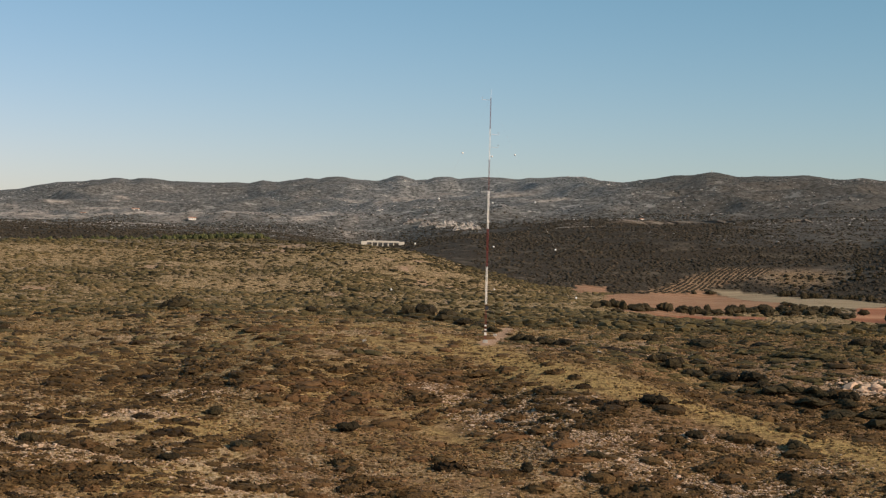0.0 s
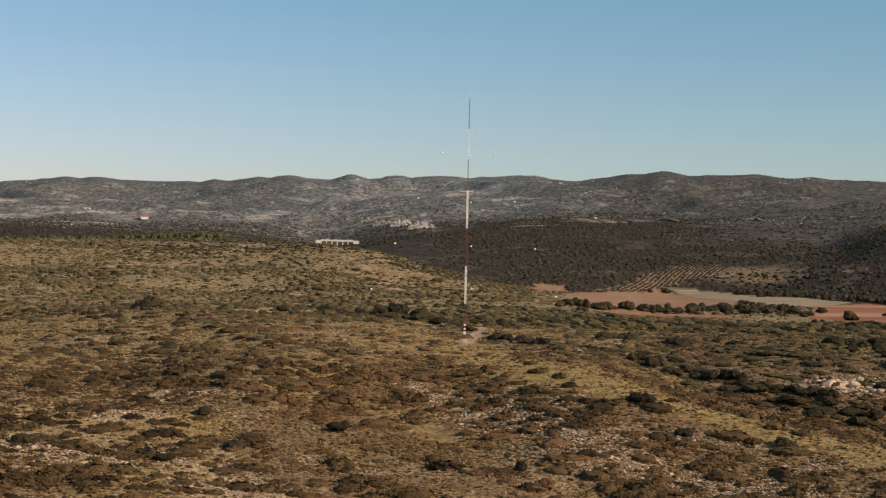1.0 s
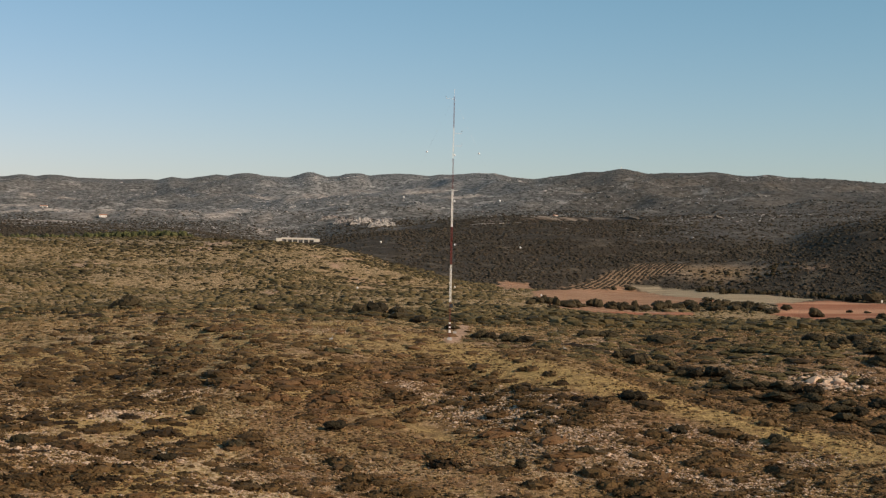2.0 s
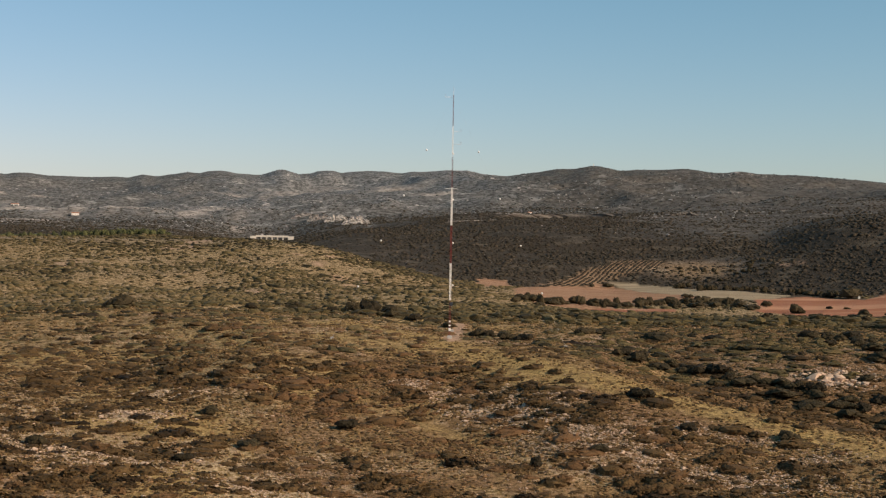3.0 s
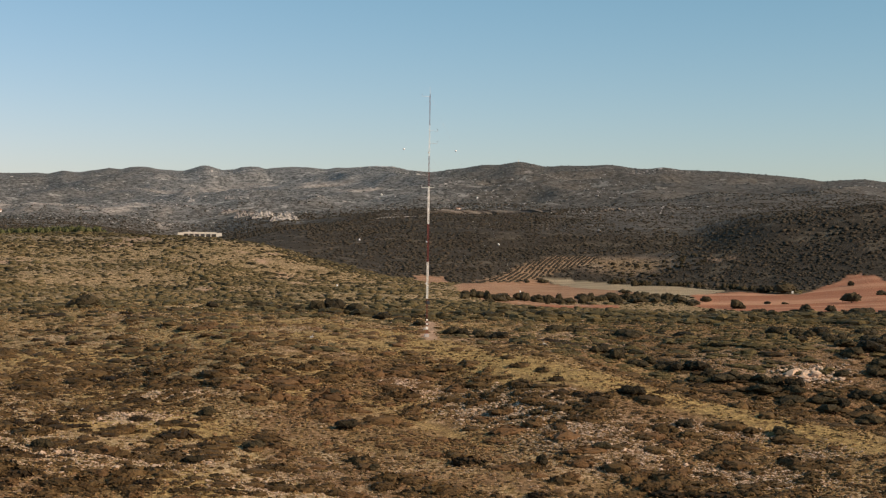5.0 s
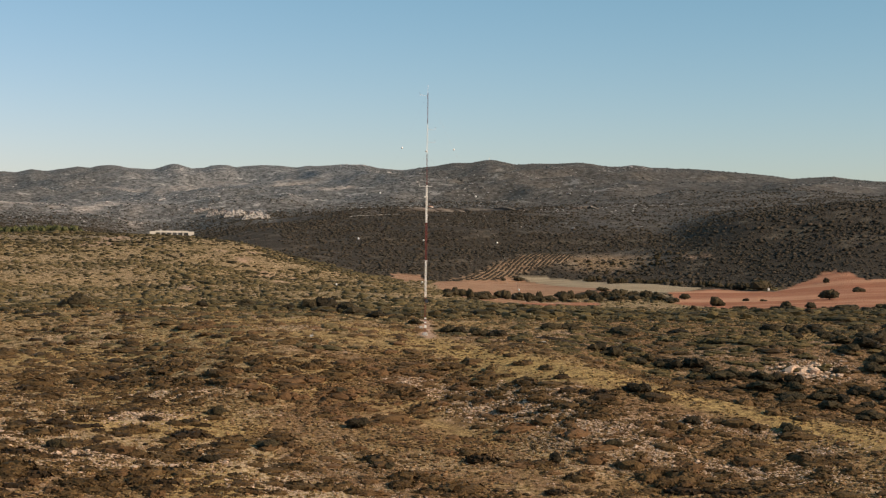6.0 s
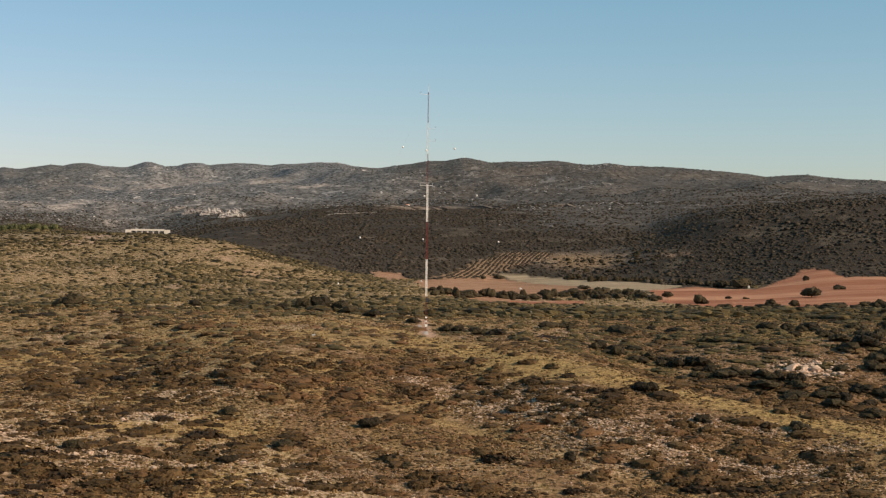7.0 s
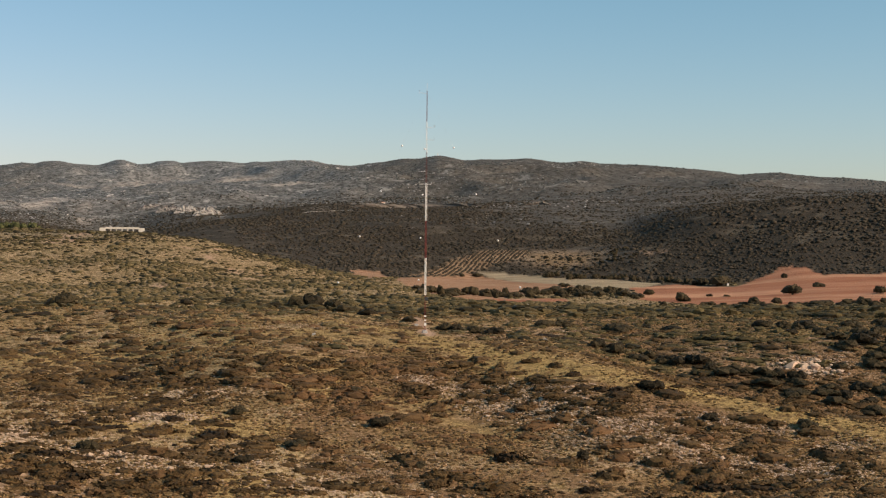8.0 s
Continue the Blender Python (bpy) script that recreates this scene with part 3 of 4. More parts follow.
def shrub_shape(rng, level=2, loose=60, squash=0.7):
    parts = []
    for k in range(3 if level == 2 else 2):
        p, f = lumpy(rng, level if k == 0 else 1, squash * rng.uniform(0.75, 1.05))
        s, a = (rng.uniform(0.7, 0.9) if k == 0 else rng.uniform(0.45, 0.7)), rng.uniform(0, 2 * np.pi)
        body = (p * s + np.array([math.cos(a), math.sin(a), 0]) * rng.uniform(0.45, 0.75) * (k > 0), f)
        parts += [body, tufts(rng, *body, loose // (k + 2), 0.3)]
    return join(*parts)


def dome(rng, sides=5):
    """A small uneven crown seen from far: two rings and a top."""
    a = np.arange(sides) * 2 * np.pi / sides
    low = np.stack([np.cos(a), np.sin(a), 0 * a], -1) * rng.uniform(0.7, 1.1, (sides, 1)) * (0.9, 0.9, 1)
    low[:, 2] = rng.uniform(-0.1, 0.2, sides)
    mid = np.stack([np.cos(a + 0.6), np.sin(a + 0.6), 0 * a], -1) * rng.uniform(0.6, 1.0, (sides, 1))
    mid[:, 2] = rng.uniform(0.5, 0.9, sides)
    p = np.concatenate([low, mid, [[rng.uniform(-0.3, 0.3), rng.uniform(-0.3, 0.3), rng.uniform(0.85, 1.1)]]])
    f = []
    for k in range(sides):
        n = (k + 1) % sides
        f += [(k, n, sides + k), (n, sides + n, sides + k), (sides + k, sides + n, 2 * sides)]
    return p, np.array(f)


def blades(rng, count=7):
    """A tuft of dry grass: a few leaning blades."""
    a = rng.uniform(0, 2 * np.pi, count)
    foot = np.stack([np.cos(a), np.sin(a), 0 * a], -1) * rng.uniform(0.05, 0.5, (count, 1))
    side = np.stack([-np.sin(a), np.cos(a), 0 * a], -1) * 0.28
    tip = foot * 1.9 + np.stack([0 * a, 0 * a, rng.uniform(0.5, 1.0, count)], -1)
    return np.stack([foot - side, foot + side, tip], 1).reshape(-1, 3), np.arange(3 * count).reshape(-1, 3)


def spread(name, shapes, places, sizes, turns, tints, material, label, category, rng, smooth=False):
    """Many plants that nobody could count, in one mesh."""
    points, faces, shade, base = [], [], [], 0
    which = rng.integers(0, len(shapes), len(places))
    for k, (p, f) in enumerate(shapes):
        m = which == k
        if not m.any():
            continue
        c, s = np.cos(turns[m])[:, None], np.sin(turns[m])[:, None]
        q = p[None] * sizes[m][:, None, :]
        x, y = q[:, :, 0] * c - q[:, :, 1] * s, q[:, :, 0] * s + q[:, :, 1] * c
        q = np.stack([x, y, q[:, :, 2]], -1) + places[m][:, None, :]
        count = m.sum()
        points.append(q.reshape(-1, 3))
        faces.append((f[None] + base + (np.arange(count) * len(p))[:, None, None]).reshape(-1, 3))
        shade.append(np.repeat(tints[m], len(p)))
        base += count * len(p)
    ob = mesh_object(name, np.concatenate(points), np.concatenate(faces), material, {"tint": np.concatenate(shade)}, smooth)
    return tagged(ob, label, category, kind="stuff")


def sector(rng, count, near, far, left=-24.0, right=28.5):
    r = np.sqrt(rng.uniform(near**2, far**2, count))
    b = radians(left) + rng.uniform(0, 1, count) * radians(right - left)
    return LOOKOUT[0] + r * np.sin(b), LOOKOUT[1] + r * np.cos(b)


def grown(rng, count, near, far, keep, left=-24.0, right=28.5, gap=0.0):
    """Places for plants, thinned by keep(x, y, cover)."""
    x, y = sector(rng, count, near, far, left, right)
    ok = rng.uniform(0, 1, count) < keep(x, y, cover(x, y))
    x, y = x[ok], y[ok]
    if gap:  # no two in one square of that width
        _, first = np.unique(np.floor(x / gap).astype(np.int64) * 100003 + np.floor(y / gap).astype(np.int64), return_index=True)
        x, y = x[first], y[first]
    return np.stack([x, y, ground_height(x, y)], -1)


def open_land(c):
    return (1 - np.clip(c["red"] + c["tan"] + 2 * c["brown"], 0, 1)) * (1 - np.clip(1.1 * c["bare"], 0, 1))


def scrub_density(x, y, c):
    r = around(x, y)[1]
    d = np.clip(0.47 + 0.42 * rough(x, y, 20, 3, 81) + 0.34 * streak(x, y, 301) + c["heath"] * (0.10 + 0.36 * np.clip((x - 15) / 35, 0, 1)), 0.2, 1)
    d = d * (1 - np.where(x < 25, 0.4, 0.22) * np.clip((r - 350) / 60, 0, 1))
    return d * open_land(c) * (1 - 0.75 * np.clip(grass_line(x, y, 14), 0, 1)) * (1 - 0.55 * c["stony"]) * (1 - 0.65 * near_line(x, y, LOW_BAND, 9))


def settle(kinds, poses):
    """Stands the kinds, and copies of them in turn, at the poses."""
    for k, m in reversed(list(enumerate(poses))):
        if k >= len(kinds):
            copy_thing(kinds[k % len(kinds)], m)
        else:
            kinds[k].matrix_basis = m


def plant_foreground():
    rng = np.random.default_rng(11)
    shapes = [shrub_shape(rng, 2, 52, rng.uniform(0.6, 0.9)) for _ in range(14)]
    plainer = [shrub_shape(rng, 1, 14, rng.uniform(0.6, 0.9)) for _ in range(12)]
    far_kinds = [dome(rng, 6) for _ in range(8)]
    fine = [shrub_shape(rng, 2, 110, rng.uniform(0.55, 0.8)) for _ in range(7)]
    at = grown(rng, 46000, 190, 560, lambda x, y, c: scrub_density(x, y, c) * np.clip((575 - around(x, y)[1]) / 120, 0, 1), gap=1.8)
    n = len(at)
    w = np.where(rng.uniform(0, 1, n) < 0.5, rng.uniform(0.3, 0.65, n), 0.75 + 0.40 * rng.gamma(1.5, 0.8, n))
    w *= 0.8 + 0.4 * np.clip(rough(at[:, 0], at[:, 1], 50, 2, 91) + 0.5, 0, 1)
    w = np.clip(w, 0.35, 2.5)
    size = np.stack([w * rng.uniform(1.0, 1.7, n), w * 1.05, w * rng.uniform(0.55, 0.95, n)], -1)
    turn = rng.normal(-0.12, 0.45, n)
    tint = np.clip(0.5 * rng.uniform(0, 1, n) + 0.55 * np.clip(rough(at[:, 0], at[:, 1], 40, 2, 101) * 0.8 + 0.45, 0, 1), 0, 1)
    at[:, 2] -= 0.05
    _, r = around(at[:, 0], at[:, 1])
    tint = tint * np.clip(1.0 - (r - 380) / 250, 0.7, 1)
    single = np.zeros(n, bool)
    single[np.argsort(r - 28 * w)[:260]] = True
    many = ~single
    shelf = (at[:, 0] > 18 + 0.25 * np.abs(at[:, 1])) & (at[:, 1] > -40) & (rough(at[:, 0], at[:, 1], 22, 2, 311) > -0.25)
    mid = (r >= 315) & (r < 440) & many
    olive = rng.uniform(0, 1, n) < np.clip((r - 320) / 150, 0, 1)
    for m, kind, leaf in ((many & (r < 315), shapes, SHRUB_LEAF), (mid & ~shelf & ~olive, plainer, SHRUB_LEAF), (mid & ~shelf & olive, plainer, HILL_LEAF), (mid & shelf, plainer, SHELF_LEAF),
                          (many & (r >= 440) & ~shelf, far_kinds, HILL_LEAF), (many & (r >= 440) & shelf, far_kinds, SHELF_LEAF)):
        spread("scrub", kind, at[m], size[m], turn[m], tint[m], leaf, "low brown-green rosemary and kermes oak scrub on stony soil", "scrub", rng)
    kinds = []
    for k, (p, f) in enumerate(fine):
        ob = mesh_object("shrub", p, f, SHRUB_LEAF, {"tint": np.full(len(p), (k + 0.5) / len(fine) * 0.9)})
        tagged(ob, "low rounded brown-green shrub on stony hillside", "shrub", "hillside shrubs")
        kinds.append(ob)
    settle(kinds, [Matrix.LocRotScale(at[k], Euler((0, 0, turn[k])), size[k]) for k in np.flatnonzero(single)])
    dwarf = [dome(rng, 3) for _ in range(8)]
    def low_cover(x, y, c):
        bare_band = (1 - 0.7 * grass_line(x, y, 13)) * (1 - 0.5 * near_line(x, y, LOW_BAND, 9))
        return open_land(c) * bare_band * (1 - 0.45 * c["stony"]) * np.clip(0.55 + 0.25 * c["heath"] + 0.8 * rough(x, y, 14, 2, 181), 0.04, 1)

    at = np.concatenate([grown(rng, 62000, 190, 330, low_cover, gap=0.5), grown(rng, 30000, 330, 520, low_cover, gap=0.8)])
    n = len(at)
    w = rng.uniform(0.16, 0.52, n)
    spread("dwarf_scrub", dwarf, at, np.stack([w * 1.3, w, w * 0.6], -1), rng.uniform(0, 6.3, n), rng.uniform(0.0, 0.95, n), DWARF_LEAF,
           "knee-high reddish-brown thyme and heath between the shrubs", "scrub", rng)
    low = [blades(rng) for _ in range(5)]
    at = grown(rng, 38000, 190, 520, lambda x, y, c: open_land(c) * np.clip(0.45 + 0.5 * rough(x, y, 8, 2, 111), 0.05, 1))
    n = len(at)
    w = rng.uniform(0.3, 0.75, n)
    spread("dry_grass", low, at, np.stack([w, w, w * rng.uniform(0.5, 0.9, n)], -1), rng.uniform(0, 6.3, n), rng.uniform(0, 1, n), GRASS_TUFT,
           "tufts of straw-coloured dry grass between the shrubs", "grass", rng)
    at = grown(rng, 110000, 190, 400, lambda x, y, c: open_land(c) * np.clip(1.1 * c["stony"] * (0.7 + 0.8 * rough(x, y, 5, 2, 331)), 0, 1))
    n = len(at)
    w = rng.uniform(0.22, 0.55, n)
    spread("bleached_grass", low, at, np.stack([w * 1.4, w, w * rng.uniform(0.4, 0.8, n)], -1), rng.uniform(0, 6.3, n), rng.uniform(0, 1, n), PALE_TUFT,
           "bleached dry grass among the pale stones", "grass", rng)


def plant_hills():
    rng = np.random.default_rng(23)
    shapes = []
    for _ in range(8):
        p, f = dome(rng, 4)
        shapes.append((p * (1, 1, rng.uniform(0.55, 0.85)), f))

    def keep(x, y, c):
        b, r = around(x, y)
        hollow = np.where((r > 640) & (b > radians(3.5)), 0.18, 1.0)
        return hollow * np.clip((r - 440) / 120, 0, 1) * open_land(c) * np.clip(0.62 + 0.75 * rough(x, y, 58, 4, 121), 0.2, 1) * (1 - 0.42 * np.clip((660 - r) / 120, 0, 1) * (x < 25))

    at = grown(rng, 135000, 450, 1180, keep, gap=1.6)
    n = len(at)
    w = np.clip(0.34 + 0.44 * rng.gamma(1.4, 0.8, n), 0.35, 2.6)
    _, r = around(at[:, 0], at[:, 1])
    rounder = [shrub_shape(rng, 1, 9, rng.uniform(0.65, 0.95)) for _ in range(8)]
    size = np.stack([w * rng.uniform(1.0, 1.7, n), w * 1.05, w * rng.uniform(0.6, 1.0, n)], -1)
    turn = rng.normal(0, 0.6, n)
    tint = np.clip(rng.uniform(-0.1, 0.75, n) + 0.3 * rough(at[:, 0], at[:, 1], 120, 2, 131) + 0.1, 0, 1)
    for m, kind in ((r < 580, rounder), (r >= 580, shapes)):
        spread("hill_scrub", kind, at[m], size[m], turn[m], tint[m], HILL_LEAF, "olive-brown scrub covering the rounded hill behind the mast", "scrub", rng, True)


def forest_density(x, y, c):
    """Thick on the shaded valley side and the spur, thin on the plateau and the far ranges."""
    b, r = around(x, y)
    thick = np.clip(0.60 + 0.5 * rough(x, y, 140, 3, 141), 0.05, 1)
    thick = np.maximum(thick, 1.2 * blob(x, y, 500, 1020, 190, 120))
    spur = np.maximum(blob(x, y, 270, 1050, 55, 60), 1.5 * blob(x, y, -100, 1788, 50, 22))
    thick = np.where((b > radians(2)) & (r < 1650), np.clip(0.95 + 0.5 * rough(x, y, 60, 3, 191), 0.35, 1), thick)
    hollow = np.where((b < radians(-1)) & (r < 1750), 0.12, 1.0)
    thick = thick * (1 - 0.4 * np.clip((b - radians(7)) / radians(4), 0, 1) * np.clip((r - 1600) / 150, 0, 1))
    return thick * hollow * np.where(r > 1950, np.clip(1.3 - (r - 1950) / 900, np.where(b > radians(3), 0.6, 0.35), 0.75), 1.0) * open_land(c) * (1 - 0.75 * c["pale"]) * np.clip(1 - 0.5 * spur, 0, 1)


def plant_forest():
    rng = np.random.default_rng(37)
    shapes = []
    for _ in range(8):
        shapes.append(dome(rng, 3))
    at = grown(rng, 150000, 1180, 2700, forest_density)
    n = len(at)
    w = (0.55 + 0.5 * rng.gamma(1.7, 0.6, n)).clip(0.5, 2.4) * (1 + 0.25 * blob(at[:, 0], at[:, 1], 560, 1000, 190, 130))
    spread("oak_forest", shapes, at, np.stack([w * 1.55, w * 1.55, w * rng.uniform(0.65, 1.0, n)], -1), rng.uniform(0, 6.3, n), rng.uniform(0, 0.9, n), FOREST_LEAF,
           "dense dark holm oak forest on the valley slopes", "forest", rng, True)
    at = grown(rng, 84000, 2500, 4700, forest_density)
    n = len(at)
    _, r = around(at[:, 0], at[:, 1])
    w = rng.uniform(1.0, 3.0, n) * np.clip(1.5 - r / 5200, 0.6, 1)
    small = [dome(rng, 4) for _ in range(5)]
    spread("far_woodland", small, at, np.stack([w * 1.3, w, w * 0.7], -1), rng.uniform(0, 6.3, n), rng.uniform(0, 0.9, n), HAZY_WOOD_LEAF,
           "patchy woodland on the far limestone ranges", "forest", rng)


plant_foreground()
plant_hills()
plant_forest()

# ---- the mast ----
def part(name, bm, material, parent, label="", smooth=False):
    me = bpy.data.meshes.new(name)
    bm.to_mesh(me)
    bm.free()
    for f in me.polygons:
        f.use_smooth = smooth
    me.materials.append(material)
    ob = new(name, me)
    ob.parent = parent
    if label:
        tagged(ob, label)
    return ob


def rod(bm, a, b, radius, sides=6, end_radius=None):
    a, b = Vector(a), Vector(b)
    m = Matrix.Translation((a + b) / 2) @ (b - a).to_track_quat("Z", "Y").to_matrix().to_4x4()
    bmesh.ops.create_cone(bm, cap_ends=True, segments=sides, radius1=radius, radius2=radius if end_radius is None else end_radius, depth=(b - a).length, matrix=m)


def box(bm, centre, size, bevel=0.0, m=None):
    made = bmesh.ops.create_cube(bm, size=1.0, matrix=(m or Matrix()) @ Matrix.Translation(centre) @ Matrix.Diagonal((*size, 1)))
    if bevel:
        edges = list({e for v in made["verts"] for e in v.link_edges})
        bmesh.ops.bevel(bm, geom=edges, offset=bevel, segments=1, affect="EDGES")


def holder(name, place, label, category, group=""):
    ob = new(name)
    ob.empty_display_size = 0.3
    ob.location = place
    return tagged(ob, label, category, group)


MAST_FOOT = Vector((0, 0, float(ground_height(0.0, 0.0))))
GUY_BEARINGS = (244, 120, 3)


def lattice(low, high, width, leg=0.05):
    """One length of three-sided lattice: legs, horizontals and diagonals."""
    bm = bmesh.new()
    r = width / math.sqrt(3)
    corner = [Vector((r * math.sin(radians(a)), r * math.cos(radians(a)), 0)) for a in GUY_BEARINGS]
    for c in corner:
        rod(bm, c + Vector((0, 0, low)), c + Vector((0, 0, high)), leg, 8)
    steps = max(1, round((high - low) / 0.75))
    h = (high - low) / steps
    for k in range(steps):
        for s in range(3):
            a, b = corner[s], corner[(s + 1) % 3]
            z = low + k * h
            rod(bm, a + Vector((0, 0, z)), b + Vector((0, 0, z)), leg * 0.45, 4)
            p, q = (a, b) if (k + s) % 2 else (b, a)
            rod(bm, p + Vector((0, 0, z)), q + Vector((0, 0, z + h)), leg * 0.45, 4)
    return bm


def build_mast():
    mast = holder("lattice_mast", MAST_FOOT, "tall slender guyed lattice mast painted in red and white bands", "mast")
    bm = bmesh.new()
    box(bm, (0, 0, 0.15), (1.2, 1.2, 0.9), 0.06)
    part("footing", bm, CONCRETE, mast, "square concrete footing")
    bm = bmesh.new()
    rod(bm, (0, 0, 0.6), (0, 0, 0.75), 0.34, 12)
    part("base_plate", bm, STEEL, mast, "round steel base plate")
    bands = (0.75, 9.4, 18.6, 27.9, 37.2, 44.8, 52.4, 60.0)
    paints = (RED_PAINT, WHITE_PAINT, RED_PAINT, WHITE_PAINT, RED_PAINT, WHITE_PAINT, RED_PAINT)
    widths = (0.38, 0.38, 0.38, 0.36, 0.31, 0.27, 0.22)
    for low, high, paint, width in zip(bands, bands[1:], paints, widths):
        word = "white" if paint is WHITE_PAINT else "red"
        part("mast_section", lattice(low, high, width, 0.021 if low > 36 else 0.03 if low < 9 else 0.055), paint, mast, f"{word} painted lattice section")
    bm = bmesh.new()
    rod(bm, (0, 0, 60), (0, 0, 62.0), 0.03, 6)
    part("lightning_rod", bm, STEEL, mast)
    for z, turn, reach in ((51.0, 62, 2.3), (47.9, 62, 2.3), (40, 242, 2.3), (59.4, 242, 2.3), (36.9, 272, 1.8), (36.9, 92, 1.3)):
        boom = bmesh.new()
        d = Vector((math.sin(radians(turn)), math.cos(radians(turn)), 0))
        rod(boom, Vector((0, 0, z)), d * reach + Vector((0, 0, z)), 0.06 if reach < 2 else 0.03, 6)
        rod(boom, d * reach + Vector((0, 0, z)), d * reach + Vector((0, 0, z + 0.5)), 0.02, 6)
        arm = part("boom", boom, WHITE_PAINT if reach < 2 else STEEL, mast, "thin steel instrument boom")
        cup = bmesh.new()
        for a in range(3):
            q = Vector((math.sin(a * 2.094), math.cos(a * 2.094), 0)) * 0.14
            bmesh.ops.create_icosphere(cup, subdivisions=1, radius=0.06, matrix=Matrix.Translation(d * reach + q + Vector((0, 0, z + 0.52))))
        part("anemometer", cup, STEEL, arm)
    bm = bmesh.new()
    box(bm, (0.0, -0.45, 2.2), (0.55, 0.3, 0.7), 0.03)
    part("logger_box", bm, WHITE_PAINT, mast, "white weatherproof logger box")
    bm = bmesh.new()
    box(bm, (0.0, -0.36, 4.2), (0.5, 0.04, 0.4), 0.01)
    part("notice_plate", bm, WHITE_PAINT, mast, "blank white notice plate")
    bm = bmesh.new()
    box(bm, (0.0, -0.36, 3.2), (0.5, 0.04, 0.35), 0.01)
    part("notice_plate", bm, WHITE_PAINT, mast, "blank white notice plate")
    bm = bmesh.new()
    box(bm, (0, 0, 0), (0.75, 0.05, 1.0), 0.01, Matrix.Translation((0.25, -0.45, 8.5)) @ Matrix.Rotation(radians(-35), 4, "X"))
    rod(bm, (0.1, -0.1, 8.5), (0.25, -0.43, 8.5), 0.03, 6)
    part("solar_panel", bm, DARK_GAP, mast, "small dark solar panel on a bracket")
    return mast


def build_guys():
    """Three stays at each of four heights; the topmost carry white warning balls."""
    for bearing in GUY_BEARINGS:
        d = Vector((math.sin(radians(bearing)), math.cos(radians(bearing)), 0))
        foot = d * 31.3
        foot.z = float(ground_height(foot.x, foot.y))
        anchor = holder("guy_anchor", foot, "small concrete guy anchor block half sunk in soil", "anchor", "guy anchors")
        bm = bmesh.new()
        box(bm, (0, 0, 0.1), (0.9, 0.9, 0.7), 0.05)
        part("block", bm, CONCRETE, anchor)
        bm = bmesh.new()
        rod(bm, (0, 0, 0.4), -d * 0.35 + Vector((0, 0, 0.9)), 0.035, 6)
        part("eye_bar", bm, STEEL, anchor)
        for top in (59.2, 44.8, 29.5, 15.0):
            bm = bmesh.new()
            head = MAST_FOOT + Vector((0, 0, top)) + d * 0.3
            low = foot + Vector((0, 0, 0.8)) - d * 0.3
            rod(bm, low, head, 0.0035, 5)
            stay = part("guy_wire", bm, STEEL, None)
            tagged(stay, "thin galvanised steel guy wire of the mast", "wire", "guy wires")
            if top > 50:
                for share in (0.225, 0.42, 0.61, 0.80):
                    bm = bmesh.new()
                    bmesh.ops.create_uvsphere(bm, u_segments=14, v_segments=9, radius=0.24, matrix=Matrix.Translation(head.lerp(low, share)))
                    part("warning_ball", bm, BALL_PAINT, stay, "white plastic warning ball", True)


build_mast()
build_guys()

# ---- single trees and thickets ----
def leafy_crown(rng, count=6, leaves=260):
    """A broad evergreen crown, one unit in radius and about one high: overlapping masses with loose leaf clumps between."""
    parts = []
    for k in range(count):
        p, f = lumpy(rng, 2 if k == 0 else 1, 0.8, 0.4)
        s = rng.uniform(0.42, 0.62)
        a, r = 2 * math.pi * k / count + rng.uniform(-0.4, 0.4), rng.uniform(0.25, 0.5) * (k > 0)
        q = p * s + np.array([r * math.cos(a), r * math.sin(a), rng.uniform(0.08, 0.42)])
        parts.append((q, f))
        t, g = tufts(rng, p, f, leaves // count, 0.22)
        parts.append((t * s + (q[0] - p[0] * s), g))
    return join(*parts)


def tree_kind(rng, name, leaf, label, category, group):
    tree = holder(name, (0, 0, 0), label, category, group)
    bm = bmesh.new()
    rod(bm, (0, 0, -0.06), (0.02, 0.01, 0.34), 0.055, 7, 0.035)
    for k in range(4):
        a = k * 1.57 + rng.uniform(-0.4, 0.4)
        rod(bm, (0.02, 0.01, rng.uniform(0.18, 0.3)), (0.4 * math.cos(a), 0.4 * math.sin(a), rng.uniform(0.5, 0.7)), 0.028, 5, 0.01)
    part("trunk", bm, BARK, tree)
    p, f = leafy_crown(rng)
    crown = mesh_object("crown", p, f, leaf, {"tint": np.full(len(p), rng.uniform(0.05, 0.45))})
    crown.parent = tree
    return tree


def stand_trees(kinds, spots, rng):
    """Sets a tree at each spot: x, y, radius, height."""
    settle(kinds, [Matrix.LocRotScale((x, y, float(ground_height(x, y))), Euler((0, 0, rng.uniform(0, 6.28))), (radius, radius, height / 1.12))
                   for x, y, radius, height in spots])


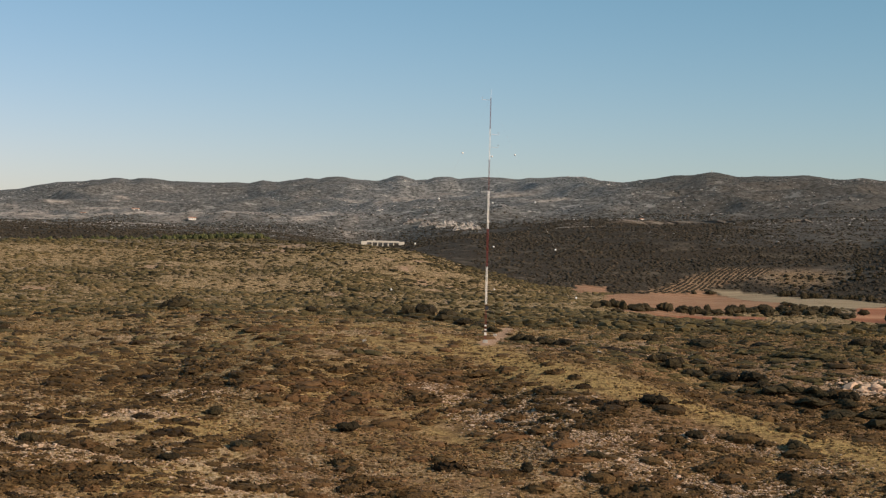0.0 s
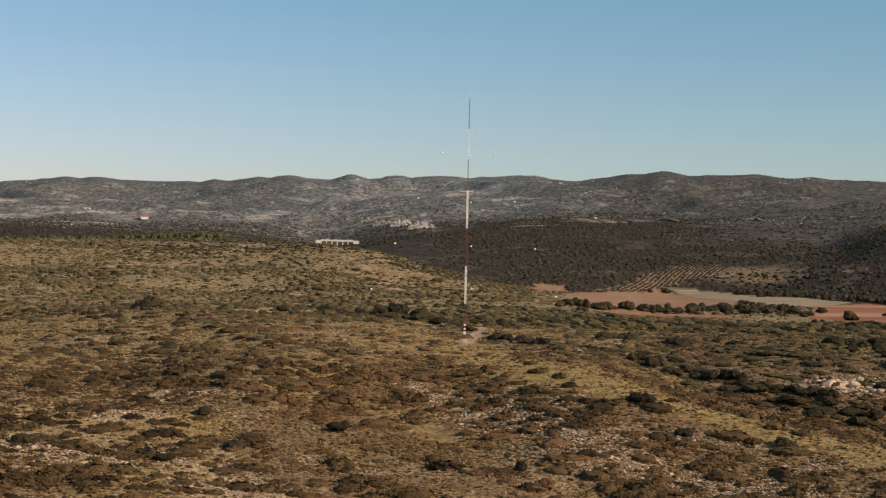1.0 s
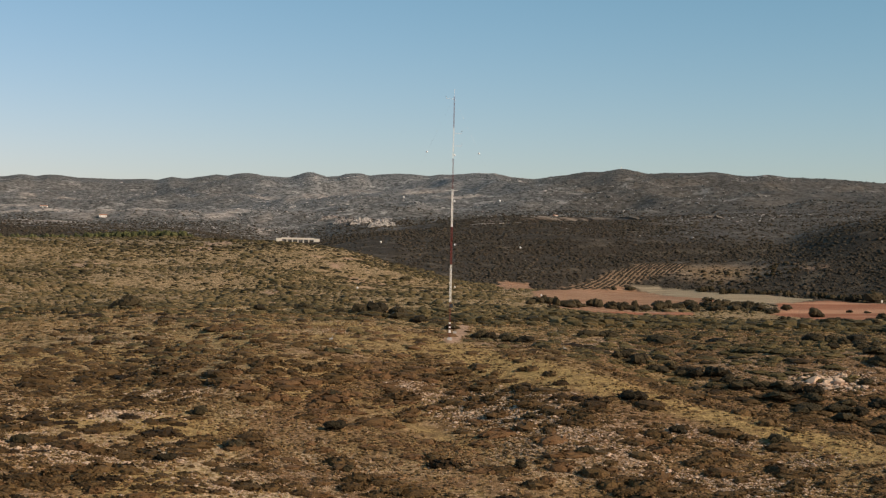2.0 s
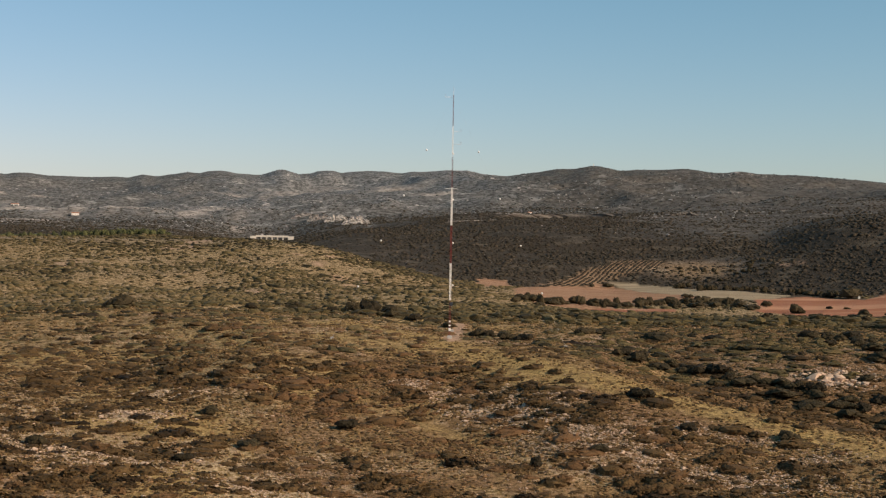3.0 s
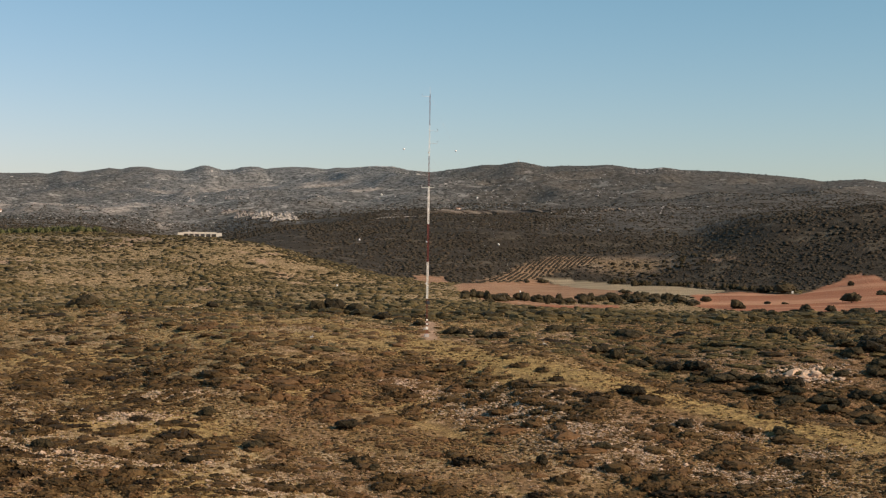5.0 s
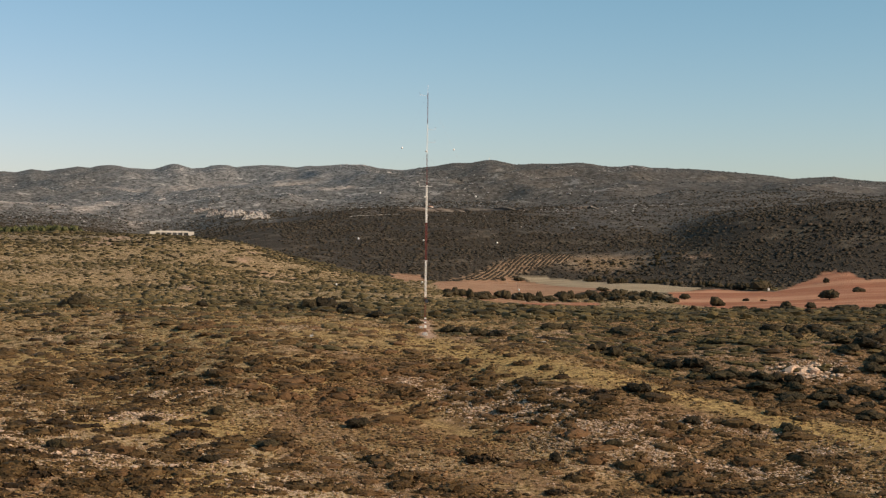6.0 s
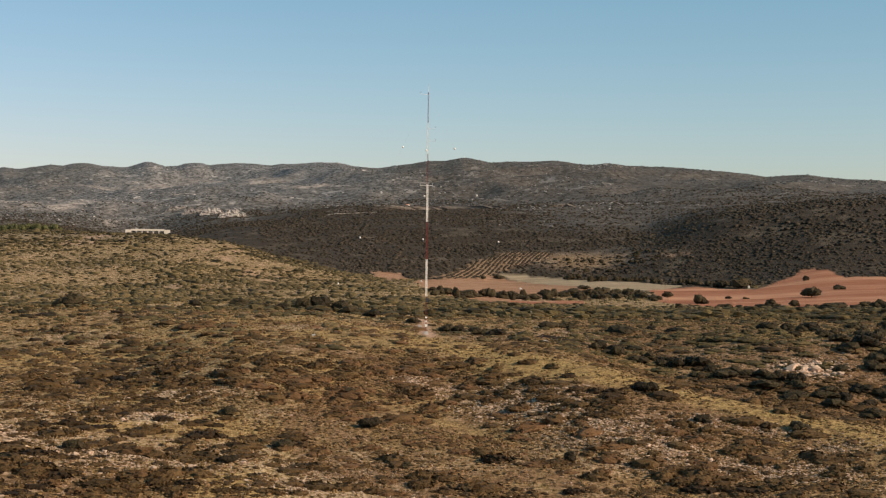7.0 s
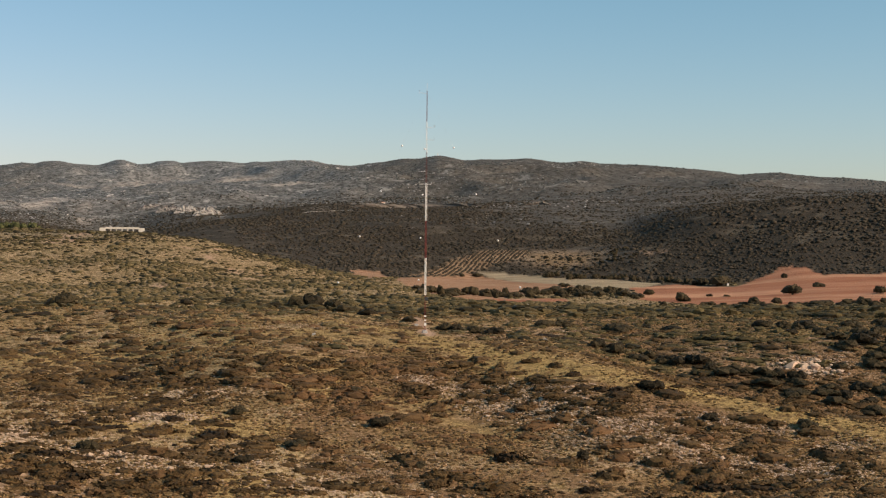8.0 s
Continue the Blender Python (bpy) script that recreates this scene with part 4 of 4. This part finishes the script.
def plant_trees():
    rng = np.random.default_rng(53)
    oaks = [tree_kind(rng, "holm_oak", OAK_LEAF, "dark green holm oak standing in the ploughed red field", "tree", "field oaks") for _ in range(4)]
    stand_trees(oaks, [
        (212, 478, 4.9, 6.8), (212, 551, 4.7, 5.8), (288, 502, 6.4, 7.8), (375, 746, 3.2, 5.4), (345, 602, 5.5, 4.0), (330, 471, 5.2, 7.0),
        (322, 740, 11.1, 10.6), (247, 537, 2.5, 2.5), (256, 530, 2.5, 1.6), (155, 968, 3.1, 4.1), (170, 976, 5.2, 4.1), (308, 752, 7, 7)], rng)
    edge = [tree_kind(rng, "holm_oak", OAK_LEAF, "bushy dark holm oak in the hedge along the field edge", "tree", "hedge oaks") for _ in range(5)]
    spots = [
        (219, 378, 5.1, 6.6), (242, 407, 3.8, 4.4), (182, 195, 5.7, 4.1), (261, 358, 3.6, 4.2), (197, 189, 3.4, 4.1), (189, 161, 3.7, 3.9),
        (155, 566, 9.0, 6.5), (165, 535, 7.0, 4.9), (206, 606, 4.6, 4.6), (86, 486, 5.9, 6.5), (104, 515, 4.1, 4.1), (119, 527, 4.1, 3.4),
        (134, 560, 4.7, 4.3), (178, 546, 5.3, 4.3), (195, 722, 5.1, 4.2), (142, 126, 3.0, 2.8), (143, 186, 2.4, 2.2), (198, 393, 3.0, 2.7),
        (42, 353, 3.3, 3.8), (50, 322, 3.9, 3.2)]
    hedge = ((46, 429), (61, 428), (80, 457), (104, 516), (127, 533), (152, 559), (186, 618), (200, 590), (195, 513))
    for (ax, ay), (bx, by) in zip(hedge, hedge[1:]):
        for k in range(7):
            s = rng.uniform(0, 1)
            spots.append((ax + (bx - ax) * s + rng.normal(0, 3), ay + (by - ay) * s + rng.normal(0, 16) - 6, rng.uniform(2.4, 6.4), rng.uniform(3.0, 7.6)))
    for _ in range(34):
        s = rng.uniform(0, 1)
        spots.append((170 + 120 * s + rng.normal(0, 5), 360 + 10 * s + rng.normal(0, 18), rng.uniform(1.8, 3.6), rng.uniform(2.0, 3.8)))
    foot = ((226, 950), (251, 886), (281, 850), (304, 785), (322, 762))
    for (ax, ay), (bx, by) in zip(foot, foot[1:]):
        for k in range(9):
            s = rng.uniform(0, 1)
            spots.append((ax + (bx - ax) * s + rng.normal(2, 3), ay + (by - ay) * s + rng.normal(8, 8), rng.uniform(3.0, 5.6), rng.uniform(4.5, 8.0)))
    for _ in range(36):  # scattered over the brushy mound above the fields
        spots.append((rng.uniform(236, 330), rng.uniform(965, 1050), rng.uniform(1.8, 3.8), rng.uniform(2.2, 4.4)))
    stand_trees(edge, spots, rng)
    near = [tree_kind(rng, "oak_bush", OAK_LEAF, "dense dark oak bush rising above the scrub", "bush", "oak bushes") for _ in range(6)]
    stand_trees(near, [
        (-97, 84, 5.0, 6.0), (-63, 135, 2.9, 2.7), (-27, 107, 4.2, 5.0), (-22, 107, 4.2, 5.2), (-16, 110, 4.0, 4.8), (-48, 137, 3.8, 3.1), (-41, 112, 3.3, 2.6),
        (-34, 107, 2.7, 2.5), (-15, 77, 3.9, 3.0), (-9, 67, 3.3, 2.6), (-3, 54, 3.2, 2.2), (1, 41, 2.3, 1.9), (8, 22, 2.5, 3.0), (11, 20, 2.2, 2.4),
        (15, 13, 2.9, 2.6), (19, 9, 2.6, 2.0), (37, 35, 3.6, 2.8), (44, 38, 3.1, 2.2), (57, 27, 4.6, 3.1), (71, 26, 4.6, 2.4), (44, -19, 2.7, 3.5),
        (61, -30, 3.3, 2.6), (64, -41, 3.8, 2.5), (70, -49, 3.8, 2.5), (75, -56, 3.7, 2.5), (55, -26, 2.6, 2.1), (81, -61, 3.7, 2.4), (35, -82, 2.7, 2.2),
        (38, -87, 2.2, 1.5), (14, -94, 1.6, 1.5), (22, -118, 2.1, 2.1), (11, -125, 1.4, 2.0), (-17, -130, 1.3, 1.3), (-45, -134, 1.8, 1.4),
        (-69, -130, 2.0, 2.4), (-46, -97, 2.1, 2.1), (-23, -74, 2.2, 2.0), (40, -103, 2.1, 1.8), (57, -107, 2.3, 2.3), (-21, -102, 2.5, 2.0),
        (-36, -121, 2.3, 2.2), (88, -66, 3.6, 2.4), (95, -70, 3.6, 2.4), (101, -76, 3.2, 2.2), (98, -27, 3.4, 3.0), (104, -24, 3.6, 3.2), (103, -34, 3.2, 2.6), (108, -30, 3.5, 3.0), (96, -54, 3.2, 2.6),
        (103, -58, 3.4, 2.6), (109, -48, 3.4, 2.8), (91, -52, 2.6, 2.2), (104, -42, 3.0, 2.6), (99, -18, 3.0, 2.6), (108, -14, 3.2, 2.8)]
                + [(40 + 64 * s + rng.normal(0, 1.6), -12 - 66 * s + rng.normal(0, 2.2), rng.uniform(1.6, 3.0), rng.uniform(1.5, 2.6))
                   for s in np.linspace(0, 1, 34)]
                + [(rng.uniform(90, 128), rng.uniform(-72, 24), rng.uniform(1.8, 3.4), rng.uniform(1.8, 2.8)) for _ in range(64)], rng)


def plant_pines():
    """A belt of young pines along the far crest of the hill."""
    rng = np.random.default_rng(61)
    kinds = []
    for _ in range(4):
        body = lumpy(rng, 1, 1.5, 0.3)
        kinds.append(join(body, tufts(rng, *body, 24, 0.4)))
    b = np.radians(np.where(rng.uniform(0, 1, 2600) < 0.6, rng.uniform(-12.2, -8.6, 2600), rng.uniform(-24, -12, 2600)))
    r = 1110 + 140 * rng.uniform(0, 1, 2600)
    x, y = LOOKOUT[0] + r * np.sin(b), LOOKOUT[1] + r * np.cos(b)
    ok = rng.uniform(0, 1, 2600) < np.clip(0.6 + 0.9 * rough(x, y, 50, 2, 171), 0, 1)
    x, y = x[ok], y[ok]
    w = rng.uniform(1.0, 2.3, len(x))
    spread("pine_belt", kinds, np.stack([x, y, ground_height(x, y) + 1.0], -1), np.stack([w, w, w * 1.3], -1), rng.uniform(0, 6.3, len(x)),
           rng.uniform(0, 0.6, len(x)), PINE_LEAF, "belt of young green pines along the crest of the hill", "forest", rng)


def plant_orchard():
    rng = np.random.default_rng(71)
    shapes = [shrub_shape(rng, 1, 14, 0.9) for _ in range(4)]
    spots = []
    for row in range(70):  # rows run up the slope
        for k in range(90):
            if rng.uniform() < 0.93:
                spots.append((30 + 4.4 * row + 1.1 * k + rng.normal(0, 0.3), 880 + 3.0 * k + rng.normal(0, 0.3)))
    s = np.array(spots)
    s = s[inside(s[:, 0], s[:, 1], ORCHARD)]
    w = rng.uniform(1.2, 1.9, len(s))
    spread("orchard", shapes, np.stack([s[:, 0], s[:, 1], ground_height(s[:, 0], s[:, 1])], -1), np.stack([w, w, w], -1), rng.uniform(0, 6.3, len(s)),
           rng.uniform(0, 0.9, len(s)), FOREST_LEAF, "rows of small almond trees on a tan terraced slope", "orchard", rng)


plant_trees()
plant_pines()
plant_orchard()

# ---- rocks, cliffs and far buildings ----
def rock_shape(rng, level=1):
    p, f = BALLS[level]
    p = p * rng.uniform(0.65, 1.2, (len(p), 1))
    for _ in range(4):
        d = rng.normal(size=3)
        d /= np.linalg.norm(d)
        over = np.clip(p @ d - rng.uniform(0.45, 0.7), 0, None)
        p = p - over[:, None] * d
    return p, f


def scatter_stones():
    rng = np.random.default_rng(83)
    shapes = [dome(rng, 4) for _ in range(10)]
    x, y = [], []
    for patch in STONE_PATCHES:
        cx, cy, a, b = patch[:4]
        n = int(19 * a * b)
        t = radians(patch[4] if len(patch) > 4 else 0)
        u, v = rng.normal(0, 0.9 * a, n), rng.normal(0, 0.9 * b, n)
        x.append(cx + u * math.cos(t) - v * math.sin(t))
        y.append(cy + u * math.sin(t) + v * math.cos(t))
    u, v = sector(rng, 6500, 200, 480)
    ok = rng.uniform(0, 1, len(u)) < np.clip(0.25 + rough(u, v, 26, 3, 41), 0, 1)
    ok |= rng.uniform(0, 1, len(u)) < 0.1
    heap = 620  # the broken rock face on the far side of the gully
    x, y = np.concatenate(x + [u[ok], rng.normal(84, 4.0, heap)]), np.concatenate(y + [v[ok], rng.normal(-37, 2.8, heap)])
    n = len(x)
    w = 0.08 + 0.06 * rng.gamma(1.5, 0.9, n)
    w[-heap:] = 0.12 + 0.16 * rng.gamma(1.4, 0.8, heap)
    spread("limestone_rubble", shapes, np.stack([x, y, ground_height(x, y) + 0.05], -1), np.stack([w * rng.uniform(0.9, 1.8, n), w, w * rng.uniform(0.35, 0.8, n)], -1),
           rng.uniform(0, 6.3, n), rng.uniform(0, 1, n), LIMESTONE, "pale broken limestone strewn over the slope", "stones", rng)
    kinds = [mesh_object("boulder", *rock_shape(rng, 2), LIMESTONE) for _ in range(4)]
    for k in kinds:
        tagged(k, "pale angular limestone boulder among the scrub", "boulder", "boulders")
    spots = [(32, -117, 0.55), (33.5, -118, 0.45), (80.0, -38, 1.7), (82.5, -39, 1.2), (85.5, -39, 1.6), (84, -37, 0.8), (-81, -122, 0.6), (-79.5, -120, 0.5), (-82, -118, 0.5), (91, -34, 0.6), (88, -35, 0.8), (86, -36, 0.7),
             (19, -103, 0.5), (-66, -133, 0.6), (-68, -134, 0.5), (-64, -132, 0.45), (45, -125, 0.6), (12, -86, 0.6), (16, -88, 0.5), (26, -118, 0.6), (-50, -139, 0.6)]
    settle(kinds, [Matrix.LocRotScale((bx, by, float(ground_height(bx, by)) + 0.15 * s), Euler((0, 0, rng.uniform(0, 6.3))), (s * rng.uniform(1, 1.5), s, s * 0.75))
                   for bx, by, s in spots])


def cliff(name, points, height, label, seed, steps=90, layers=7, deep=9.0, stone=None):
    """A rock face along a line in plan: broken into buttresses, leaning back, with a solid back."""
    rng = np.random.default_rng(seed)
    p = np.array(points, float)
    along = np.concatenate([[0], np.cumsum(np.hypot(*np.diff(p[:, :2], axis=0).T))])
    s = np.linspace(0, along[-1], steps)
    x, y = np.interp(s, along, p[:, 0]), np.interp(s, along, p[:, 1])
    tall = height * np.clip(np.interp(s, along, p[:, 2]) * (0.9 + 0.25 * rough(s, s * 0, along[-1] / 9, 3, seed)), 0.05, 2)
    dx, dy = np.gradient(x), np.gradient(y)
    nx, ny = dy / np.hypot(dx, dy), -dx / np.hypot(dx, dy)
    if ny.mean() > 0:
        nx, ny = -nx, -ny
    z0 = ground_height(x, y) - 2.0
    rows = []
    for k in range(layers):
        q = k / (layers - 1)
        out = 2.2 * (1 - q) ** 1.3 + 2.2 * rough(s + 3.0 * k, np.full(steps, 4.0 * k), along[-1] / 14, 3, seed + 5) + rng.uniform(-0.3, 0.3, steps)
        rows.append(np.stack([x + nx * out, y + ny * out, z0 + (tall + 2) * q], -1))
    rows.append(np.stack([x - nx * deep, y - ny * deep, z0 + tall * 0.9], -1))
    rows.append(np.stack([x - nx * deep * 1.4, y - ny * deep * 1.4, z0 - 2], -1))
    pts = np.concatenate(rows)
    i, j = np.meshgrid(np.arange(len(rows) - 1), np.arange(steps - 1), indexing="ij")
    f = np.stack([i * steps + j, i * steps + j + 1, (i + 1) * steps + j + 1, (i + 1) * steps + j], -1).reshape(-1, 4)
    return tagged(mesh_object(name, pts, f, stone or CLIFF_STONE), label, "cliff")


def build_bridge(a, b, deck):
    """A road viaduct: deck with parapets on slender piers, abutments at both ends."""
    a, b = Vector((*a, 0)), Vector((*b, 0))
    long = (b - a).length
    bridge = holder("viaduct", (*a.xy, deck), "pale concrete road viaduct crossing a distant valley", "bridge")
    bridge.rotation_euler = (0, 0, math.atan2(b.y - a.y, b.x - a.x))
    bm = bmesh.new()
    box(bm, (long / 2, 0, -0.9), (long, 9, 1.8), 0.1)
    part("deck", bm, BRIDGE_CONCRETE, bridge)
    for side in (-4.3, 4.3):
        bm = bmesh.new()
        box(bm, (long / 2, side, 0.5), (long, 0.35, 1.0), 0.05)
        part("parapet", bm, BRIDGE_CONCRETE, bridge)
    for k in range(1, 6):
        bm = bmesh.new()
        box(bm, (long * k / 6, 0, -9.5), (1.8, 6, 15.4), 0.15)
        box(bm, (long * k / 6, 0, -2.3), (2.6, 8, 1.0), 0.15)
        part("pier", bm, BRIDGE_CONCRETE, bridge)
    for k in (0, 1):
        bm = bmesh.new()
        box(bm, (long * k + (4 if k else -4), 0, -5), (9, 9.6, 10), 0.1)
        part("abutment", bm, BRIDGE_CONCRETE, bridge)


def house(x, y, wide, deep, high, turn, label):
    ob = holder("house", (x, y, float(ground_height(x, y)) - 0.3), label, "house", "far houses")
    ob.rotation_euler = (0, 0, radians(turn))
    bm = bmesh.new()
    box(bm, (0, 0, high / 2), (wide, deep, high))
    part("walls", bm, RENDERED, ob)
    bm = bmesh.new()
    w, d, e = wide / 2 + 0.4, deep / 2 + 0.4, deep * 0.22
    low = [bm.verts.new(q) for q in ((-w, -d, high), (w, -d, high), (w, d, high), (-w, d, high))]
    top = [bm.verts.new(q) for q in ((-w, 0, high + e), (w, 0, high + e))]
    for f in ((low[0], low[1], top[1], top[0]), (low[2], low[3], top[0], top[1]), (low[1], low[2], top[1]), (low[3], low[0], top[0]), tuple(reversed(low))):
        bm.faces.new(f)
    part("roof", bm, TILE, ob)
    for k in range(max(2, int(wide // 4))):
        bm = bmesh.new()
        box(bm, (-wide / 2 + wide * (k + 0.5) / max(2, int(wide // 4)), -deep / 2 - 0.02, high * 0.55), (1.1, 0.12, 1.3))
        part("window", bm, DARK_GAP, ob)


def far_outcrops():
    """Pale outcrops over the dry plateau and the far ranges, thick in some places."""
    rng = np.random.default_rng(97)
    x, y = sector(rng, 26000, 1650, 4500)
    b, r = around(x, y)
    c = cover(x, y)
    chance = np.clip(1.6 * (rough(x, y, 260, 4, 211) - 0.22), 0, 1) * np.clip((r - 1600) / 700, 0.1, 1) * np.where(b < radians(4), 1.0, 0.8) * np.where((b < radians(-7)) & (r > 3000), 0.35, 1.0)
    chance = np.maximum(chance, 0.8 * blob(x, y, -140, 2190, 90, 70))
    for rocky in ((489, 2454, 80, 35), (443, 2645, 80, 45), (330, 2625, 70, 55)):
        chance = np.maximum(chance, 0.75 * blob(x, y, *rocky))
    chance = np.maximum(chance, 0.7 * blob(x, y, -240, 2170, 60, 60))
    ok = rng.uniform(0, 1, len(x)) < chance * (1 - c["red"])
    x, y, r = x[ok], y[ok], r[ok]
    n = len(x)
    w = (0.5 + 0.55 * rng.gamma(1.4, 0.8, n)).clip(0.5, 2.6) * np.clip(r / 2600, 0.7, 1.4)
    spread("limestone_outcrops", [rock_shape(rng) for _ in range(6)], np.stack([x, y, ground_height(x, y) + 0.2], -1),
           np.stack([w * rng.uniform(1.0, 2.2, n), w, w * rng.uniform(0.5, 0.9, n)], -1), rng.normal(0, 0.5, n), rng.uniform(0, 1, n), OUTCROP_STONE,
           "pale limestone outcrops scattered over the dry hills", "rocks", rng)


def white_pillar(x, y, high, wide, label):
    ob = holder("boundary_pillar", (x, y, float(ground_height(x, y))), label, "pillar", "boundary pillars")
    bm = bmesh.new()
    box(bm, (0, 0, high / 2 - 0.2), (wide, wide, high), 0.08)
    part("shaft", bm, RENDERED, ob)
    bm = bmesh.new()
    box(bm, (0, 0, high - 0.1), (wide * 1.25, wide * 1.25, 0.2), 0.04)
    part("cap", bm, CONCRETE, ob, "plain concrete cap")


scatter_stones()
far_outcrops()
for k, (x, y, wide, high) in enumerate(((-216, 2236, 36, 8), (-186, 2192, 40, 10), (-152, 2128, 40, 12), (-119, 2060, 46, 13))):
    cliff("limestone_cliff", [(x, y, 0.25), (x + 0.15 * wide, y + 2, 0.9), (x + 0.4 * wide, y + 5, 1.0), (x + 0.7 * wide, y + 9, 0.8), (x + 0.9 * wide, y + 13, 0.55), (x + wide, y + 15, 0.15)],
          high, "pale grey broken limestone cliff stepping down a far hillside", 5 + 10 * k, 60, stone=CLIFF_STONE if k > 1 else GREY_CLIFF)
cliff("rock_ledge", [(120, 1868, 0.3), (160, 1875, 0.8), (200, 1885, 1.0), (240, 1880, 0.9), (295, 1860, 0.8), (320, 1850, 0.3)], 6, "dark weathered rock ledge in the oak forest", 6, stone=DARK_STONE)
cliff("rock_ledge", [(372, 1800, 0.4), (395, 1806, 1.0), (412, 1800, 0.4)], 6, "dark weathered rock ledge in the oak forest", 8, 30, stone=DARK_STONE)
cliff("rock_ledge", [(20, 1700, 0.2), (55, 1720, 0.7), (95, 1745, 0.6), (120, 1750, 0.2)], 2, "pale low limestone ledge in the oak forest", 9, 50, stone=GREY_CLIFF)
build_bridge((-247, 1951), (-197, 1956), 41.0)
house(-594, 2257, 13, 8, 4.0, 12, "white rendered farmhouse with tiled roof on the plain")
house(-291, 2519, 10, 7, 4.5, -20, "small white far farmhouse with tiled roof")
house(-771, 2531, 14, 7, 3, 5, "long pale farm shed with low tiled roof")
house(-860, 2480, 11, 6, 3, -8, "long pale farm shed with low tiled roof")
house(183, 2022, 7, 6, 4, 30, "tiny white hut on the wooded plateau")
white_pillar(455, 3398, 6.0, 1.6, "pale summit pillar on the far massif")
white_pillar(325, 733, 2.0, 1.4, "whitewashed boundary pillar at the field edge")
